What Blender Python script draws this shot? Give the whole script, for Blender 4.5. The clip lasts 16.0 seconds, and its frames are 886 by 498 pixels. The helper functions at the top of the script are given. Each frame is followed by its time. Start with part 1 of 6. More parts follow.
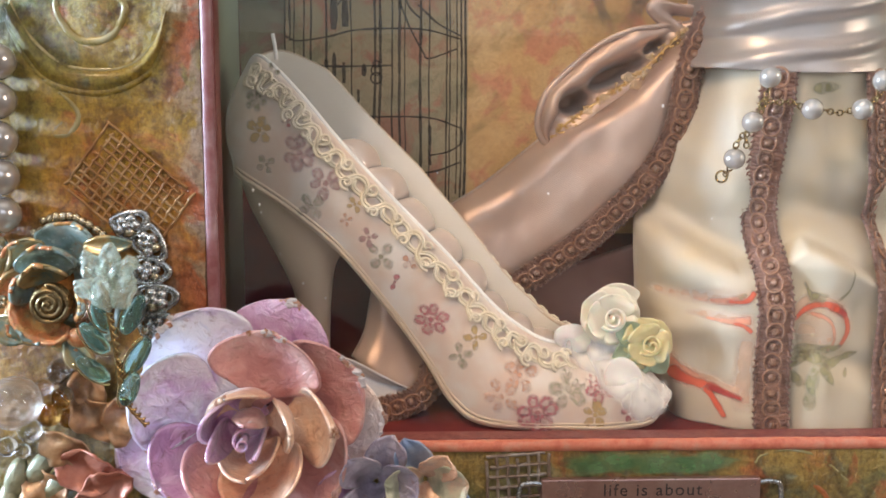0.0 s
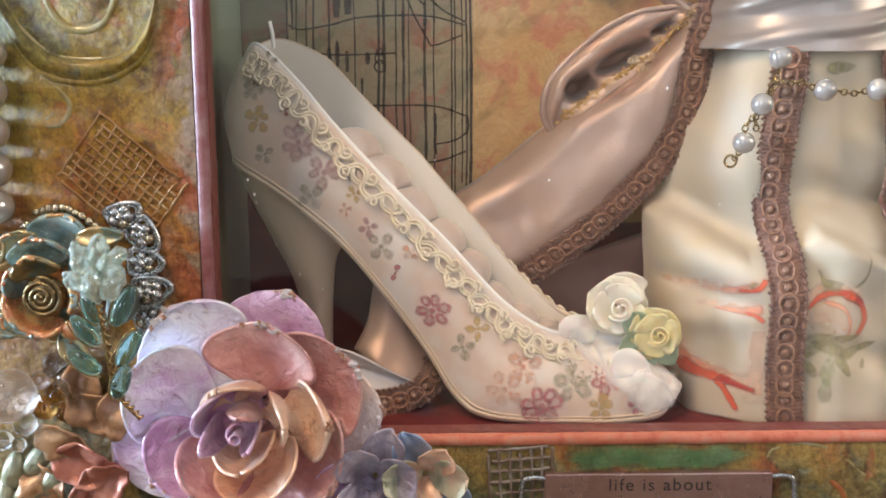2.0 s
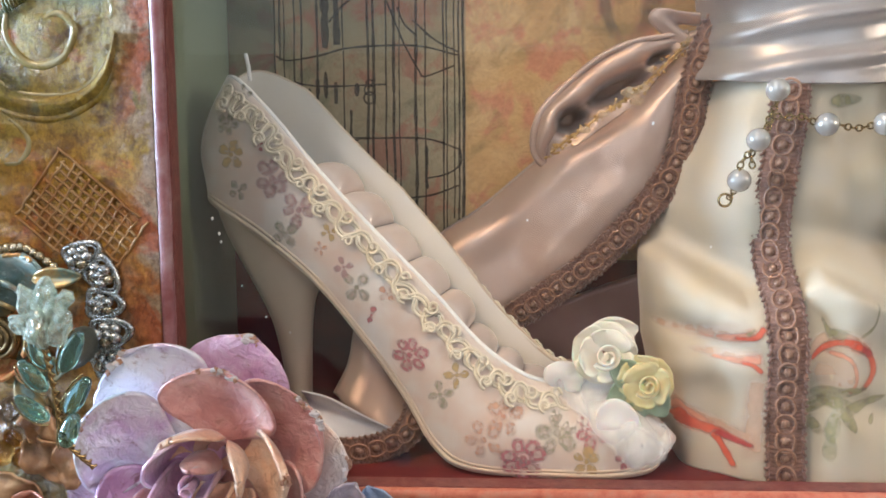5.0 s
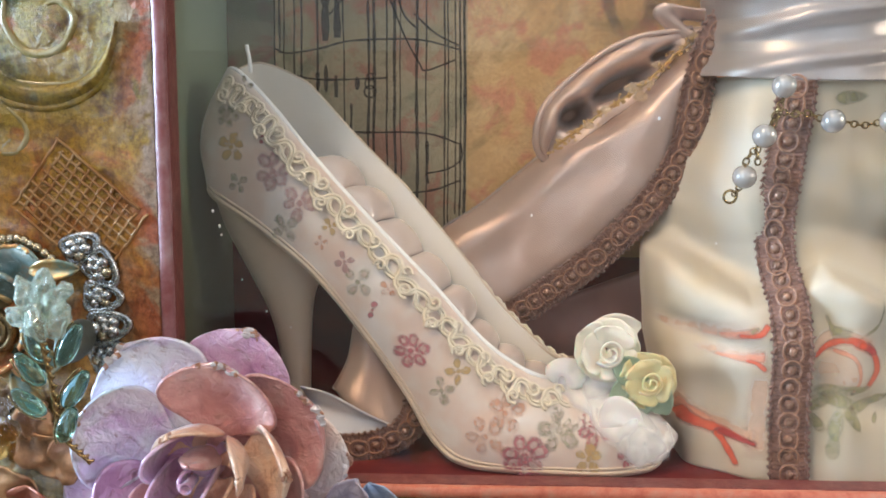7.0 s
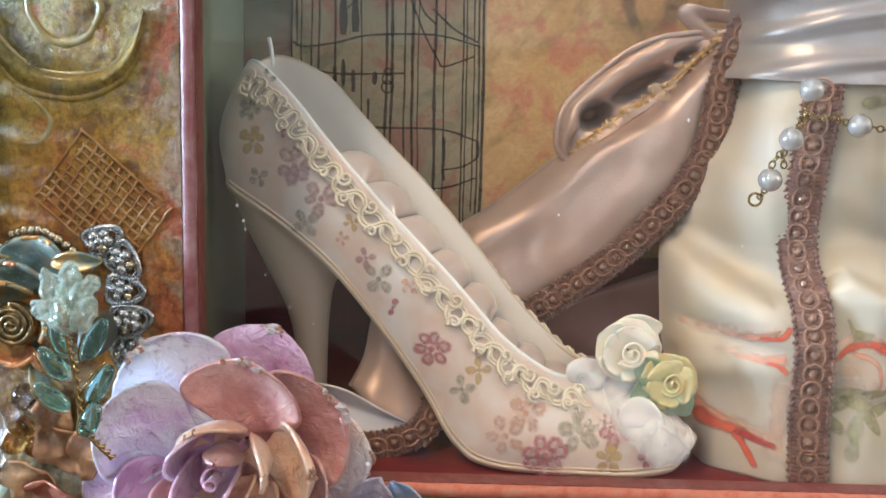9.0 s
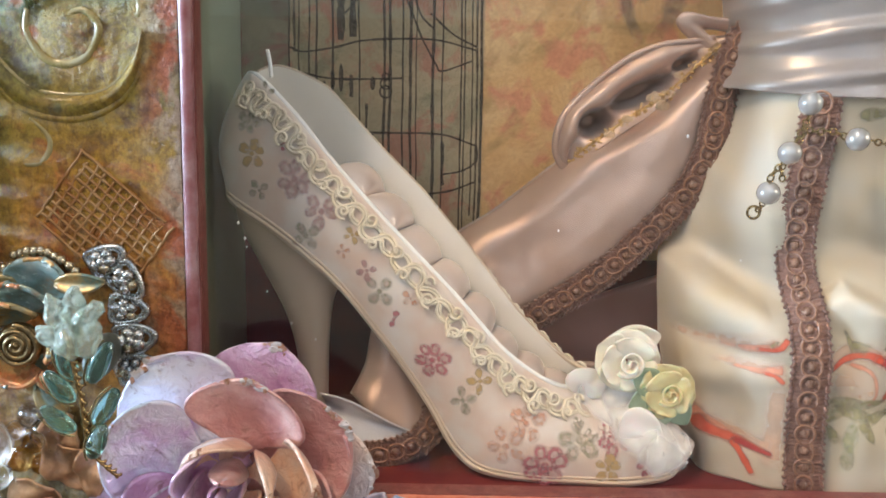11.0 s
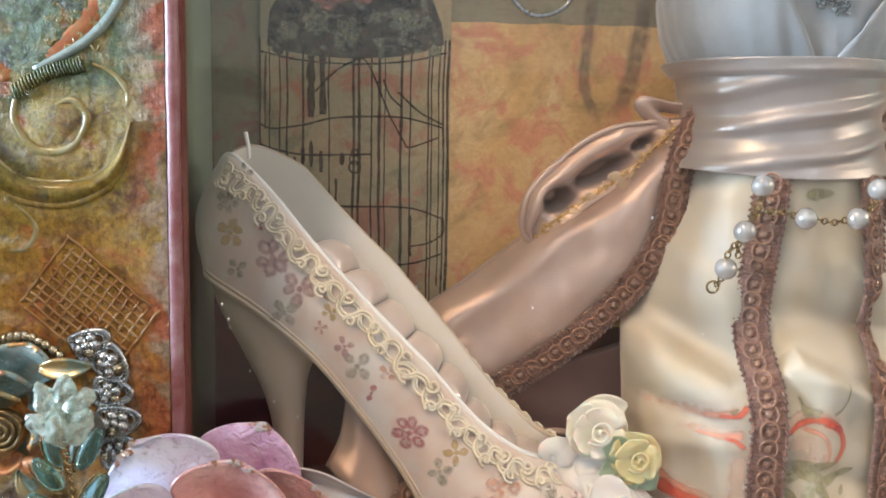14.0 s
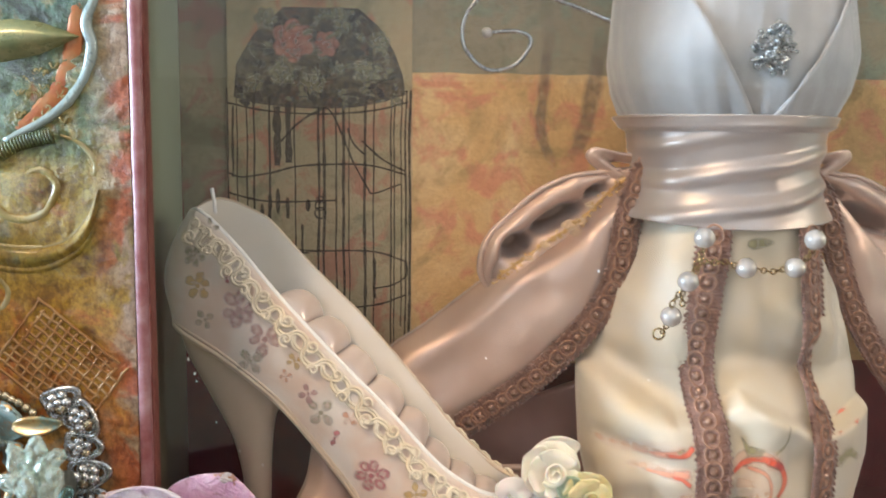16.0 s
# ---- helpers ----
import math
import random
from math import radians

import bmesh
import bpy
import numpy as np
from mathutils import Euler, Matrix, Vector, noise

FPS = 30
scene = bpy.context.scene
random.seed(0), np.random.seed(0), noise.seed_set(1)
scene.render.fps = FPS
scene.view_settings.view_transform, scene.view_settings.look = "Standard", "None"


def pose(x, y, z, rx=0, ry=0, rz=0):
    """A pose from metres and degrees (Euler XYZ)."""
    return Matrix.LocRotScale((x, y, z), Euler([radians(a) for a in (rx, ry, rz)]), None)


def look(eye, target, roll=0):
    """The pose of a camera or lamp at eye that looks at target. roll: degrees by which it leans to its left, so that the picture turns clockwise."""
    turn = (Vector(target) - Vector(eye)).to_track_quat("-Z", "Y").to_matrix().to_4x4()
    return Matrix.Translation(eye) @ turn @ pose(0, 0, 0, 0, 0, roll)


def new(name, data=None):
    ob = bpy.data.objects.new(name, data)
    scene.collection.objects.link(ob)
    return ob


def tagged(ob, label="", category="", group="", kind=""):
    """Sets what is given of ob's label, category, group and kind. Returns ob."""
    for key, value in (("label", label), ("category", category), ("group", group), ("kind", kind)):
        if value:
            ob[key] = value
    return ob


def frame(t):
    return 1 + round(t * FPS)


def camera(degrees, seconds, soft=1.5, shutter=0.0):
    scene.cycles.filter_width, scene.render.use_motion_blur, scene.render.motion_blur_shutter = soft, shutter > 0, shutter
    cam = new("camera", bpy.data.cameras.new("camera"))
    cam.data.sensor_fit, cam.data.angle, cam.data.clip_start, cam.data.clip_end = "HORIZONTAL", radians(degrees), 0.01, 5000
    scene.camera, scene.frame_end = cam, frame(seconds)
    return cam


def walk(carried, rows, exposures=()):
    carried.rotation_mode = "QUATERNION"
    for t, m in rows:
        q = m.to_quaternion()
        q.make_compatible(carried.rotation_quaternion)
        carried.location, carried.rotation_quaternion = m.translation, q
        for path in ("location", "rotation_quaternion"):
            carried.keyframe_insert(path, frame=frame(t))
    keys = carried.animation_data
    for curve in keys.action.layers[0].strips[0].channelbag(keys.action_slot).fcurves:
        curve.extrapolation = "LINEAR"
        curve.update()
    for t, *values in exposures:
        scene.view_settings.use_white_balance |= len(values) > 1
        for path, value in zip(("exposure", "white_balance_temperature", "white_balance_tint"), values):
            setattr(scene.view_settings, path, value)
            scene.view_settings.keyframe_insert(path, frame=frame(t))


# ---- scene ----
cam = camera(51.91, 16.0, soft=1.7, shutter=0.5)
PATH = [
    (0, (0.04998, -0.23568, 0.08675), (0.1451, 1.7413, -0.2003), 0.51),
    (0.5, (0.04837, -0.23907, 0.08524), (0.1347, 1.74, -0.1898), 0.08),
    (1, (0.04519, -0.24008, 0.08347), (0.126, 1.7399, -0.1872), -0.05),
    (1.5, (0.05036, -0.23752, 0.08894), (0.0937, 1.739, -0.2134), 0.11),
    (2, (0.05933, -0.23068, 0.0844), (0.0816, 1.7469, -0.2133), -0.26),
    (2.5, (0.05911, -0.22521, 0.09067), (-0.0158, 1.7569, -0.1651), 1.43),
    (3, (0.07956, -0.2194, 0.08997), (-0.0371, 1.7592, -0.1774), 0.45),
    (3.5, (0.08556, -0.21779, 0.08705), (-0.0495, 1.7635, -0.1504), -0.68),
    (6, (0.07512, -0.2171, 0.08808), (0.007, 1.7653, -0.1676), 0.18),
    (6.5, (0.07522, -0.21623, 0.08764), (-0.0028, 1.7664, -0.1634), 0.40),
    (7, (0.07531, -0.21546, 0.08636), (0.0119, 1.7677, -0.1651), 0.23),
    (7.5, (0.07266, -0.21488, 0.08527), (0.0399, 1.7694, -0.1627), 0.65),
    (8, (0.06957, -0.2144, 0.08563), (0.0409, 1.7678, -0.1789), 0.93),
    (8.5, (0.06615, -0.21436, 0.0856), (0.0398, 1.7691, -0.1699), 1.29),
    (11, (0.06276, -0.21397, 0.09862), (0.0523, 1.7585, -0.2317), 0.98),
    (11.5, (0.06255, -0.21305, 0.09689), (0.0526, 1.7594, -0.234), 1.17),
    (12, (0.05644, -0.21847, 0.09924), (0.0801, 1.7597, -0.1947), 1.07),
    (12.5, (0.05193, -0.22017, 0.10046), (0.0815, 1.7581, -0.1922), 1.34),
    (13, (0.05692, -0.22141, 0.10053), (0.0707, 1.7569, -0.1928), 0.91),
    (13.5, (0.05571, -0.22129, 0.10522), (0.1293, 1.7572, -0.1782), 0.94),
    (14, (0.0511, -0.22117, 0.1083), (0.1851, 1.7609, -0.1229), 0.99),
    (14.5, (0.04636, -0.22199, 0.11136), (0.186, 1.7601, -0.1163), 0.87),
    (15, (0.04877, -0.21826, 0.11704), (0.1904, 1.7623, -0.1227), 1.34),
    (15.5, (0.05198, -0.22133, 0.12622), (0.2015, 1.7612, -0.0915), 1.14),
    (16, (0.05811, -0.23137, 0.12425), (0.2227, 1.7483, -0.1074), 0.55),
]
BALANCE = [(0, 0.04, 6600, 16), (3.5, 0.0, 6500, 15), (6, 0.02, 6150, 11.5), (8.5, 0.02, 6150, 11.5), (11, 0.02, 6300, 12), (13.5, 0.02, 6350, 12.5), (14.5, 0.02, 6550, 14), (16, 0.14, 6600, 13.5)]
walk(cam, [(t, look(eye, target, roll)) for t, eye, target, roll in PATH], BALANCE)

# ---- light: a warm ceiling lamp, daylight windows round the room, a dim sky outside ----
world = bpy.data.worlds.new("world")
scene.world = world
world.use_nodes = True
wn = world.node_tree
sky = wn.nodes.new("ShaderNodeTexSky")
sky.sky_type, sky.sun_disc = "NISHITA", False
sky.sun_elevation, sky.sun_rotation = radians(38), radians(200)
wn.links.new(sky.outputs[0], wn.nodes["Background"].inputs[0])
wn.nodes["Background"].inputs[1].default_value = 0.05

WIN_X0, WIN_X1, WIN_Z0, WIN_Z1 = -1.05, 1.25, 0.24, 1.58      # wide window behind the camera
WEST_Y0, WEST_Y1, WEST_Z0, WEST_Z1 = -0.42, -0.10, 0.05, 0.50  # bright window to the left
EAST_Y0, EAST_Y1, EAST_Z0, EAST_Z1 = -0.90, -0.45, 0.35, 0.80  # a dimmer one to the right
CEILING_LAMP = (-0.48, -0.62, 1.20)                              # warm lamp under the ceiling, ahead of the box


def area_lamp(name, eye, target, w, h, watts, color):
    data = bpy.data.lights.new(name, "AREA")
    data.shape, data.size, data.size_y, data.energy, data.color = "RECTANGLE", w, h, watts, color
    ob = new(name, data)
    ob.matrix_world = look(eye, target)
    return ob


wy, wz = (WEST_Y0 + WEST_Y1) / 2, (WEST_Z0 + WEST_Z1) / 2
area_lamp("west_daylight", (-1.62, wy, wz), (0, wy, wz), WEST_Y1 - WEST_Y0, WEST_Z1 - WEST_Z0, 84, (0.56, 0.78, 1.0))
ey, ez = (EAST_Y0 + EAST_Y1) / 2, (EAST_Z0 + EAST_Z1) / 2
area_lamp("east_daylight", (1.62, ey, ez), (0, ey, ez), EAST_Y1 - EAST_Y0, EAST_Z1 - EAST_Z0, 9, (1.0, 0.89, 0.74))
area_lamp("ceiling_lamp", CEILING_LAMP, (0.10, 0.03, 0.06), 0.17, 0.17, 9.8, (1.0, 0.74, 0.47))
area_lamp("sky_daylight", (0.78, -1.52, 0.87), (0.78, 0, 0.87), 0.8, 0.7, 4.0, (0.78, 0.88, 1.0))
area_lamp("south_daylight", (-0.88, -1.52, 0.60), (-0.88, 0, 0.60), 0.32, 0.6, 4.5, (0.72, 0.86, 1.0))

# ---- helpers for meshes (millimetres in, metres out) ----
MM = 0.001


def part(name, bm, material, parent=None, label="", smooth=True, thick=0.0, bevel=0.0):
    """Links a bmesh given in millimetres as one mesh object, under a thing or a part."""
    bmesh.ops.scale(bm, vec=(MM, MM, MM), verts=bm.verts)
    bmesh.ops.recalc_face_normals(bm, faces=bm.faces)
    me = bpy.data.meshes.new(name)
    bm.to_mesh(me)
    bm.free()
    for p in me.polygons:
        p.use_smooth = smooth
    me.materials.append(material)
    ob = new(name, me)
    if parent:
        ob.parent = parent
    if label:
        ob["label"] = label
    if bevel:
        mod = ob.modifiers.new("bevel", "BEVEL")
        mod.width, mod.segments, mod.limit_method = bevel * MM, 2, "ANGLE"
    if thick:
        mod = ob.modifiers.new("thickness", "SOLIDIFY")
        mod.thickness, mod.offset = thick * MM, 0
    return ob


def thing(name, label, category, group="", kind="", at=(0, 0, 0)):
    ob = new(name)
    ob.empty_display_size = 0.01
    ob.location = Vector(at) * MM
    return tagged(ob, label, category, group, kind)


def spline(points, n):
    """n + 1 points along a Catmull-Rom curve through the given ones."""
    p = [Vector(q) for q in points]
    p = [2 * p[0] - p[1]] + p + [2 * p[-1] - p[-2]]
    out, m = [], len(p) - 3
    for i in range(n + 1):
        s = i / n * m
        k = min(int(s), m - 1)
        t = s - k
        a, b, c, d = p[k:k + 4]
        out.append(0.5 * (2 * b + (c - a) * t + (2 * a - 5 * b + 4 * c - d) * t * t + (3 * b - a - 3 * c + d) * t ** 3))
    return out


def curve(points, u):
    """The point at u (0 to 1) of a Catmull-Rom curve."""
    p = [Vector(q) for q in points]
    p = [2 * p[0] - p[1]] + p + [2 * p[-1] - p[-2]]
    m = len(p) - 3
    s = min(max(u, 0.0), 1.0) * m
    k = min(int(s), m - 1)
    t = s - k
    a, b, c, d = p[k:k + 4]
    return 0.5 * (2 * b + (c - a) * t + (2 * a - 5 * b + 4 * c - d) * t * t + (3 * b - a - 3 * c + d) * t ** 3)


def lin(table, x):
    """Straight-line reading of a short table of (x, y)."""
    return float(np.interp(x, [a for a, _ in table], [b for _, b in table]))


def sheet(f, nu, nv, close_u=False, bm=None):
    """A surface f(u, v) over a grid."""
    bm = bm or bmesh.new()
    nn = nu if close_u else nu + 1
    rows = [[bm.verts.new(f(i / nu, j / nv)) for j in range(nv + 1)] for i in range(nn)]
    for i in range(nu):
        a, b = rows[i], rows[(i + 1) % nn]
        for j in range(nv):
            bm.faces.new((a[j], b[j], b[j + 1], a[j + 1]))
    return bm


def tube(points, radius, sides=8, bm=None, closed=False, flat=1.0):
    """A round cord along points; radius is a number or a function of 0..1; flat squeezes it along y."""
    bm = bm or bmesh.new()
    pts = [Vector(p) for p in points]
    n = len(pts)
    side = None
    rings = []
    for i, p in enumerate(pts):
        a = pts[(i - 1) % n] if closed or i > 0 else p
        b = pts[(i + 1) % n] if closed or i < n - 1 else p
        t = (b - a).normalized()
        if side is None:
            side = t.cross(Vector((0, 1, 0)))
            if side.length < 0.1:
                side = t.cross(Vector((0, 0, 1)))
        side = (side - t * side.dot(t)).normalized()
        up = t.cross(side)
        r = radius(i / max(n - 1, 1)) if callable(radius) else radius
        ring = []
        for k in range(sides):
            o = (side * math.cos(6.28319 * k / sides) + up * math.sin(6.28319 * k / sides)) * r
            o.y *= flat
            ring.append(bm.verts.new(p + o))
        rings.append(ring)
    for i in range(n if closed else n - 1):
        a, b = rings[i], rings[(i + 1) % n]
        for k in range(sides):
            bm.faces.new((a[k], a[(k + 1) % sides], b[(k + 1) % sides], b[k]))
    if not closed:
        bm.faces.new(rings[0][::-1])
        bm.faces.new(rings[-1])
    return bm


def ball(c, r, seg=20, bm=None, squash=(1, 1, 1)):
    bm = bm or bmesh.new()
    m = Matrix.Translation(c) @ Matrix.Diagonal((r * squash[0], r * squash[1], r * squash[2], 1))
    bmesh.ops.create_uvsphere(bm, u_segments=seg, v_segments=max(6, seg // 2), radius=1, matrix=m)
    return bm


def box(x0, x1, y0, y1, z0, z1, bm=None):
    bm = bm or bmesh.new()
    m = Matrix.Translation(((x0 + x1) / 2, (y0 + y1) / 2, (z0 + z1) / 2)) @ Matrix.Diagonal((x1 - x0, y1 - y0, z1 - z0, 1))
    bmesh.ops.create_cube(bm, size=1, matrix=m)
    return bm


def rnd(a, b):
    return random.uniform(a, b)


def wob(x, y, z, s, k=1.0):
    """A smooth random number of about -k to k."""
    return k * noise.noise(Vector((x * s, y * s, z * s)))


# ---- materials ----
def nodes_of(name):
    m = bpy.data.materials.new(name)
    m.use_nodes = True
    nt = m.node_tree
    return m, nt, nt.nodes["Principled BSDF"]


def coords(nt, scale=(1000, 1000, 1000)):
    tc = nt.nodes.new("ShaderNodeTexCoord")
    mp = nt.nodes.new("ShaderNodeMapping")
    mp.inputs["Scale"].default_value = scale
    nt.links.new(tc.outputs["Object"], mp.inputs["Vector"])
    return mp.outputs[0]


def noise_node(nt, vec, scale, detail=4.0, rough=0.6, distort=0.0):
    n = nt.nodes.new("ShaderNodeTexNoise")
    n.inputs["Scale"].default_value, n.inputs["Detail"].default_value = scale, detail
    n.inputs["Roughness"].default_value, n.inputs["Distortion"].default_value = rough, distort
    nt.links.new(vec, n.inputs["Vector"])
    return n.outputs["Fac"]


def ramp(nt, fac, stops):
    r = nt.nodes.new("ShaderNodeValToRGB")
    while len(r.color_ramp.elements) < len(stops):
        r.color_ramp.elements.new(0.5)
    for e, (pos, c) in zip(r.color_ramp.elements, stops):
        e.position, e.color = pos, (*c, 1) if len(c) == 3 else c
    nt.links.new(fac, r.inputs[0])
    return r.outputs[0]


def mixed(nt, fac, a, b, mode="MIX"):
    m = nt.nodes.new("ShaderNodeMix")
    m.data_type, m.blend_type = "RGBA", mode
    for key, v in ((0, fac), (6, a), (7, b)):
        if isinstance(v, (int, float)):
            m.inputs[key].default_value = v
        elif isinstance(v, tuple):
            m.inputs[key].default_value = (*v, 1)
        else:
            nt.links.new(v, m.inputs[key])
    return m.outputs[2]


def bumped(nt, bsdf, height, strength, dist=0.3, under=None):
    b = nt.nodes.new("ShaderNodeBump")
    b.inputs["Strength"].default_value, b.inputs["Distance"].default_value = strength, dist * MM
    nt.links.new(height, b.inputs["Height"])
    if under:
        nt.links.new(under, b.inputs["Normal"])
    nt.links.new(b.outputs[0], bsdf.inputs["Normal"])
    return b.outputs[0]


def mat(name, stops, scale=0.15, rough=0.5, metal=0.0, bump=0.3, bscale=1.2, grain=0.25, coat=0.0, sheen=0.0, spec=0.5, dist=0.3, sub=0.0):
    """A surface with blotches at one scale, and grain and relief at a finer one. Scales are per millimetre."""
    m, nt, bs = nodes_of(name)
    v = coords(nt)
    n = len(stops)
    col = ramp(nt, noise_node(nt, v, scale, 5), [(0.3 + 0.4 * i / max(n - 1, 1), c) for i, c in enumerate(stops)])
    fine = noise_node(nt, v, bscale, 6, 0.7)
    col = mixed(nt, grain, col, ramp(nt, fine, [(0.3, (0.35, 0.35, 0.35)), (0.7, (1, 1, 1))]), "MULTIPLY")
    nt.links.new(col, bs.inputs["Base Color"])
    rr = nt.nodes.new("ShaderNodeMapRange")
    rr.inputs[3].default_value, rr.inputs[4].default_value = max(rough - 0.12, 0.03), min(rough + 0.12, 1)
    nt.links.new(noise_node(nt, v, scale * 3, 3), rr.inputs[0])
    nt.links.new(rr.outputs[0], bs.inputs["Roughness"])
    bs.inputs["Metallic"].default_value = metal
    bs.inputs["Coat Weight"].default_value = coat
    bs.inputs["Coat Roughness"].default_value = 0.12
    bs.inputs["Sheen Weight"].default_value = sheen
    bs.inputs["Specular IOR Level"].default_value = spec
    if sub:
        bs.inputs["Subsurface Weight"].default_value = sub
        bs.inputs["Subsurface Scale"].default_value = 0.002
    if bump:
        bumped(nt, bs, fine, bump, dist)
    return m


def satin(name, a, b, rough=0.34, weave=0.12, shine=0.5, grain=0.9):
    """A glossy woven cloth with a fine diagonal thread."""
    m, nt, bs = nodes_of(name)
    v = coords(nt)
    col = ramp(nt, noise_node(nt, v, 0.06, 4), [(0.3, a), (0.7, b)])
    w = nt.nodes.new("ShaderNodeTexWave")
    w.bands_direction = "DIAGONAL"
    w.inputs["Scale"].default_value, w.inputs["Distortion"].default_value = 0.9, 0.6
    nt.links.new(v, w.inputs["Vector"])
    nt.links.new(col, bs.inputs["Base Color"])
    bs.inputs["Roughness"].default_value = rough
    bs.inputs["Specular IOR Level"].default_value = 0.8
    bs.inputs["Metallic"].default_value = shine
    bs.inputs["Specular Tint"].default_value = (1.0, 0.90, 0.78, 1)
    bs.inputs["Sheen Weight"].default_value = 0.35
    bs.inputs["Sheen Roughness"].default_value = 0.3
    n1 = bumped(nt, bs, noise_node(nt, v, 0.10, 3), 0.03, 1.0)
    n2 = bumped(nt, bs, noise_node(nt, v, 1.7, 3), 0.22 * grain, 0.30, n1)
    bumped(nt, bs, w.outputs["Fac"], weave, 0.12, n2)
    return m


def plain(name, c, rough=0.5, metal=0.0, **more):
    return mat(name, [tuple(x * 0.85 for x in c), c, tuple(min(x * 1.1, 1) for x in c)], rough=rough, metal=metal, **more)


def glass(name, c=(1, 1, 1), rough=0.02, ior=1.5, clear=1.0):
    m, nt, bs = nodes_of(name)
    bs.inputs["Base Color"].default_value = (*c, 1)
    bs.inputs["Roughness"].default_value, bs.inputs["IOR"].default_value = rough, ior
    bs.inputs["Transmission Weight"].default_value = clear
    return m


def printed(name, stops, cover=0.62, scale=0.5, soft=False):
    """Ink on cloth or paper: patchy, with the ground showing through."""
    m, nt, bs = nodes_of(name)
    v = coords(nt)
    col = ramp(nt, noise_node(nt, v, scale, 4), [(0.3 + 0.4 * i / max(len(stops) - 1, 1), c) for i, c in enumerate(stops)])
    nt.links.new(col, bs.inputs["Base Color"])
    bs.inputs["Roughness"].default_value = 0.7
    t = nt.nodes.new("ShaderNodeBsdfTransparent")
    mx = nt.nodes.new("ShaderNodeMixShader")
    k = nt.nodes.new("ShaderNodeMapRange")
    k.inputs[1].default_value, k.inputs[2].default_value = 0.25, 0.75
    k.inputs[3].default_value, k.inputs[4].default_value = max(cover - 0.3, 0), min(cover + 0.3, 1)
    nt.links.new(noise_node(nt, v, scale * 2.2, 4), k.inputs[0])
    if soft:
        at = nt.nodes.new("ShaderNodeAttribute")
        at.attribute_name = "fade"
        mu = nt.nodes.new("ShaderNodeMath")
        mu.operation = "MULTIPLY"
        nt.links.new(k.outputs[0], mu.inputs[0])
        nt.links.new(at.outputs["Fac"], mu.inputs[1])
        nt.links.new(mu.outputs[0], mx.inputs[0])
    else:
        nt.links.new(k.outputs[0], mx.inputs[0])
    nt.links.new(t.outputs[0], mx.inputs[1])
    nt.links.new(bs.outputs[0], mx.inputs[2])
    nt.links.new(mx.outputs[0], nt.nodes["Material Output"].inputs[0])
    return m


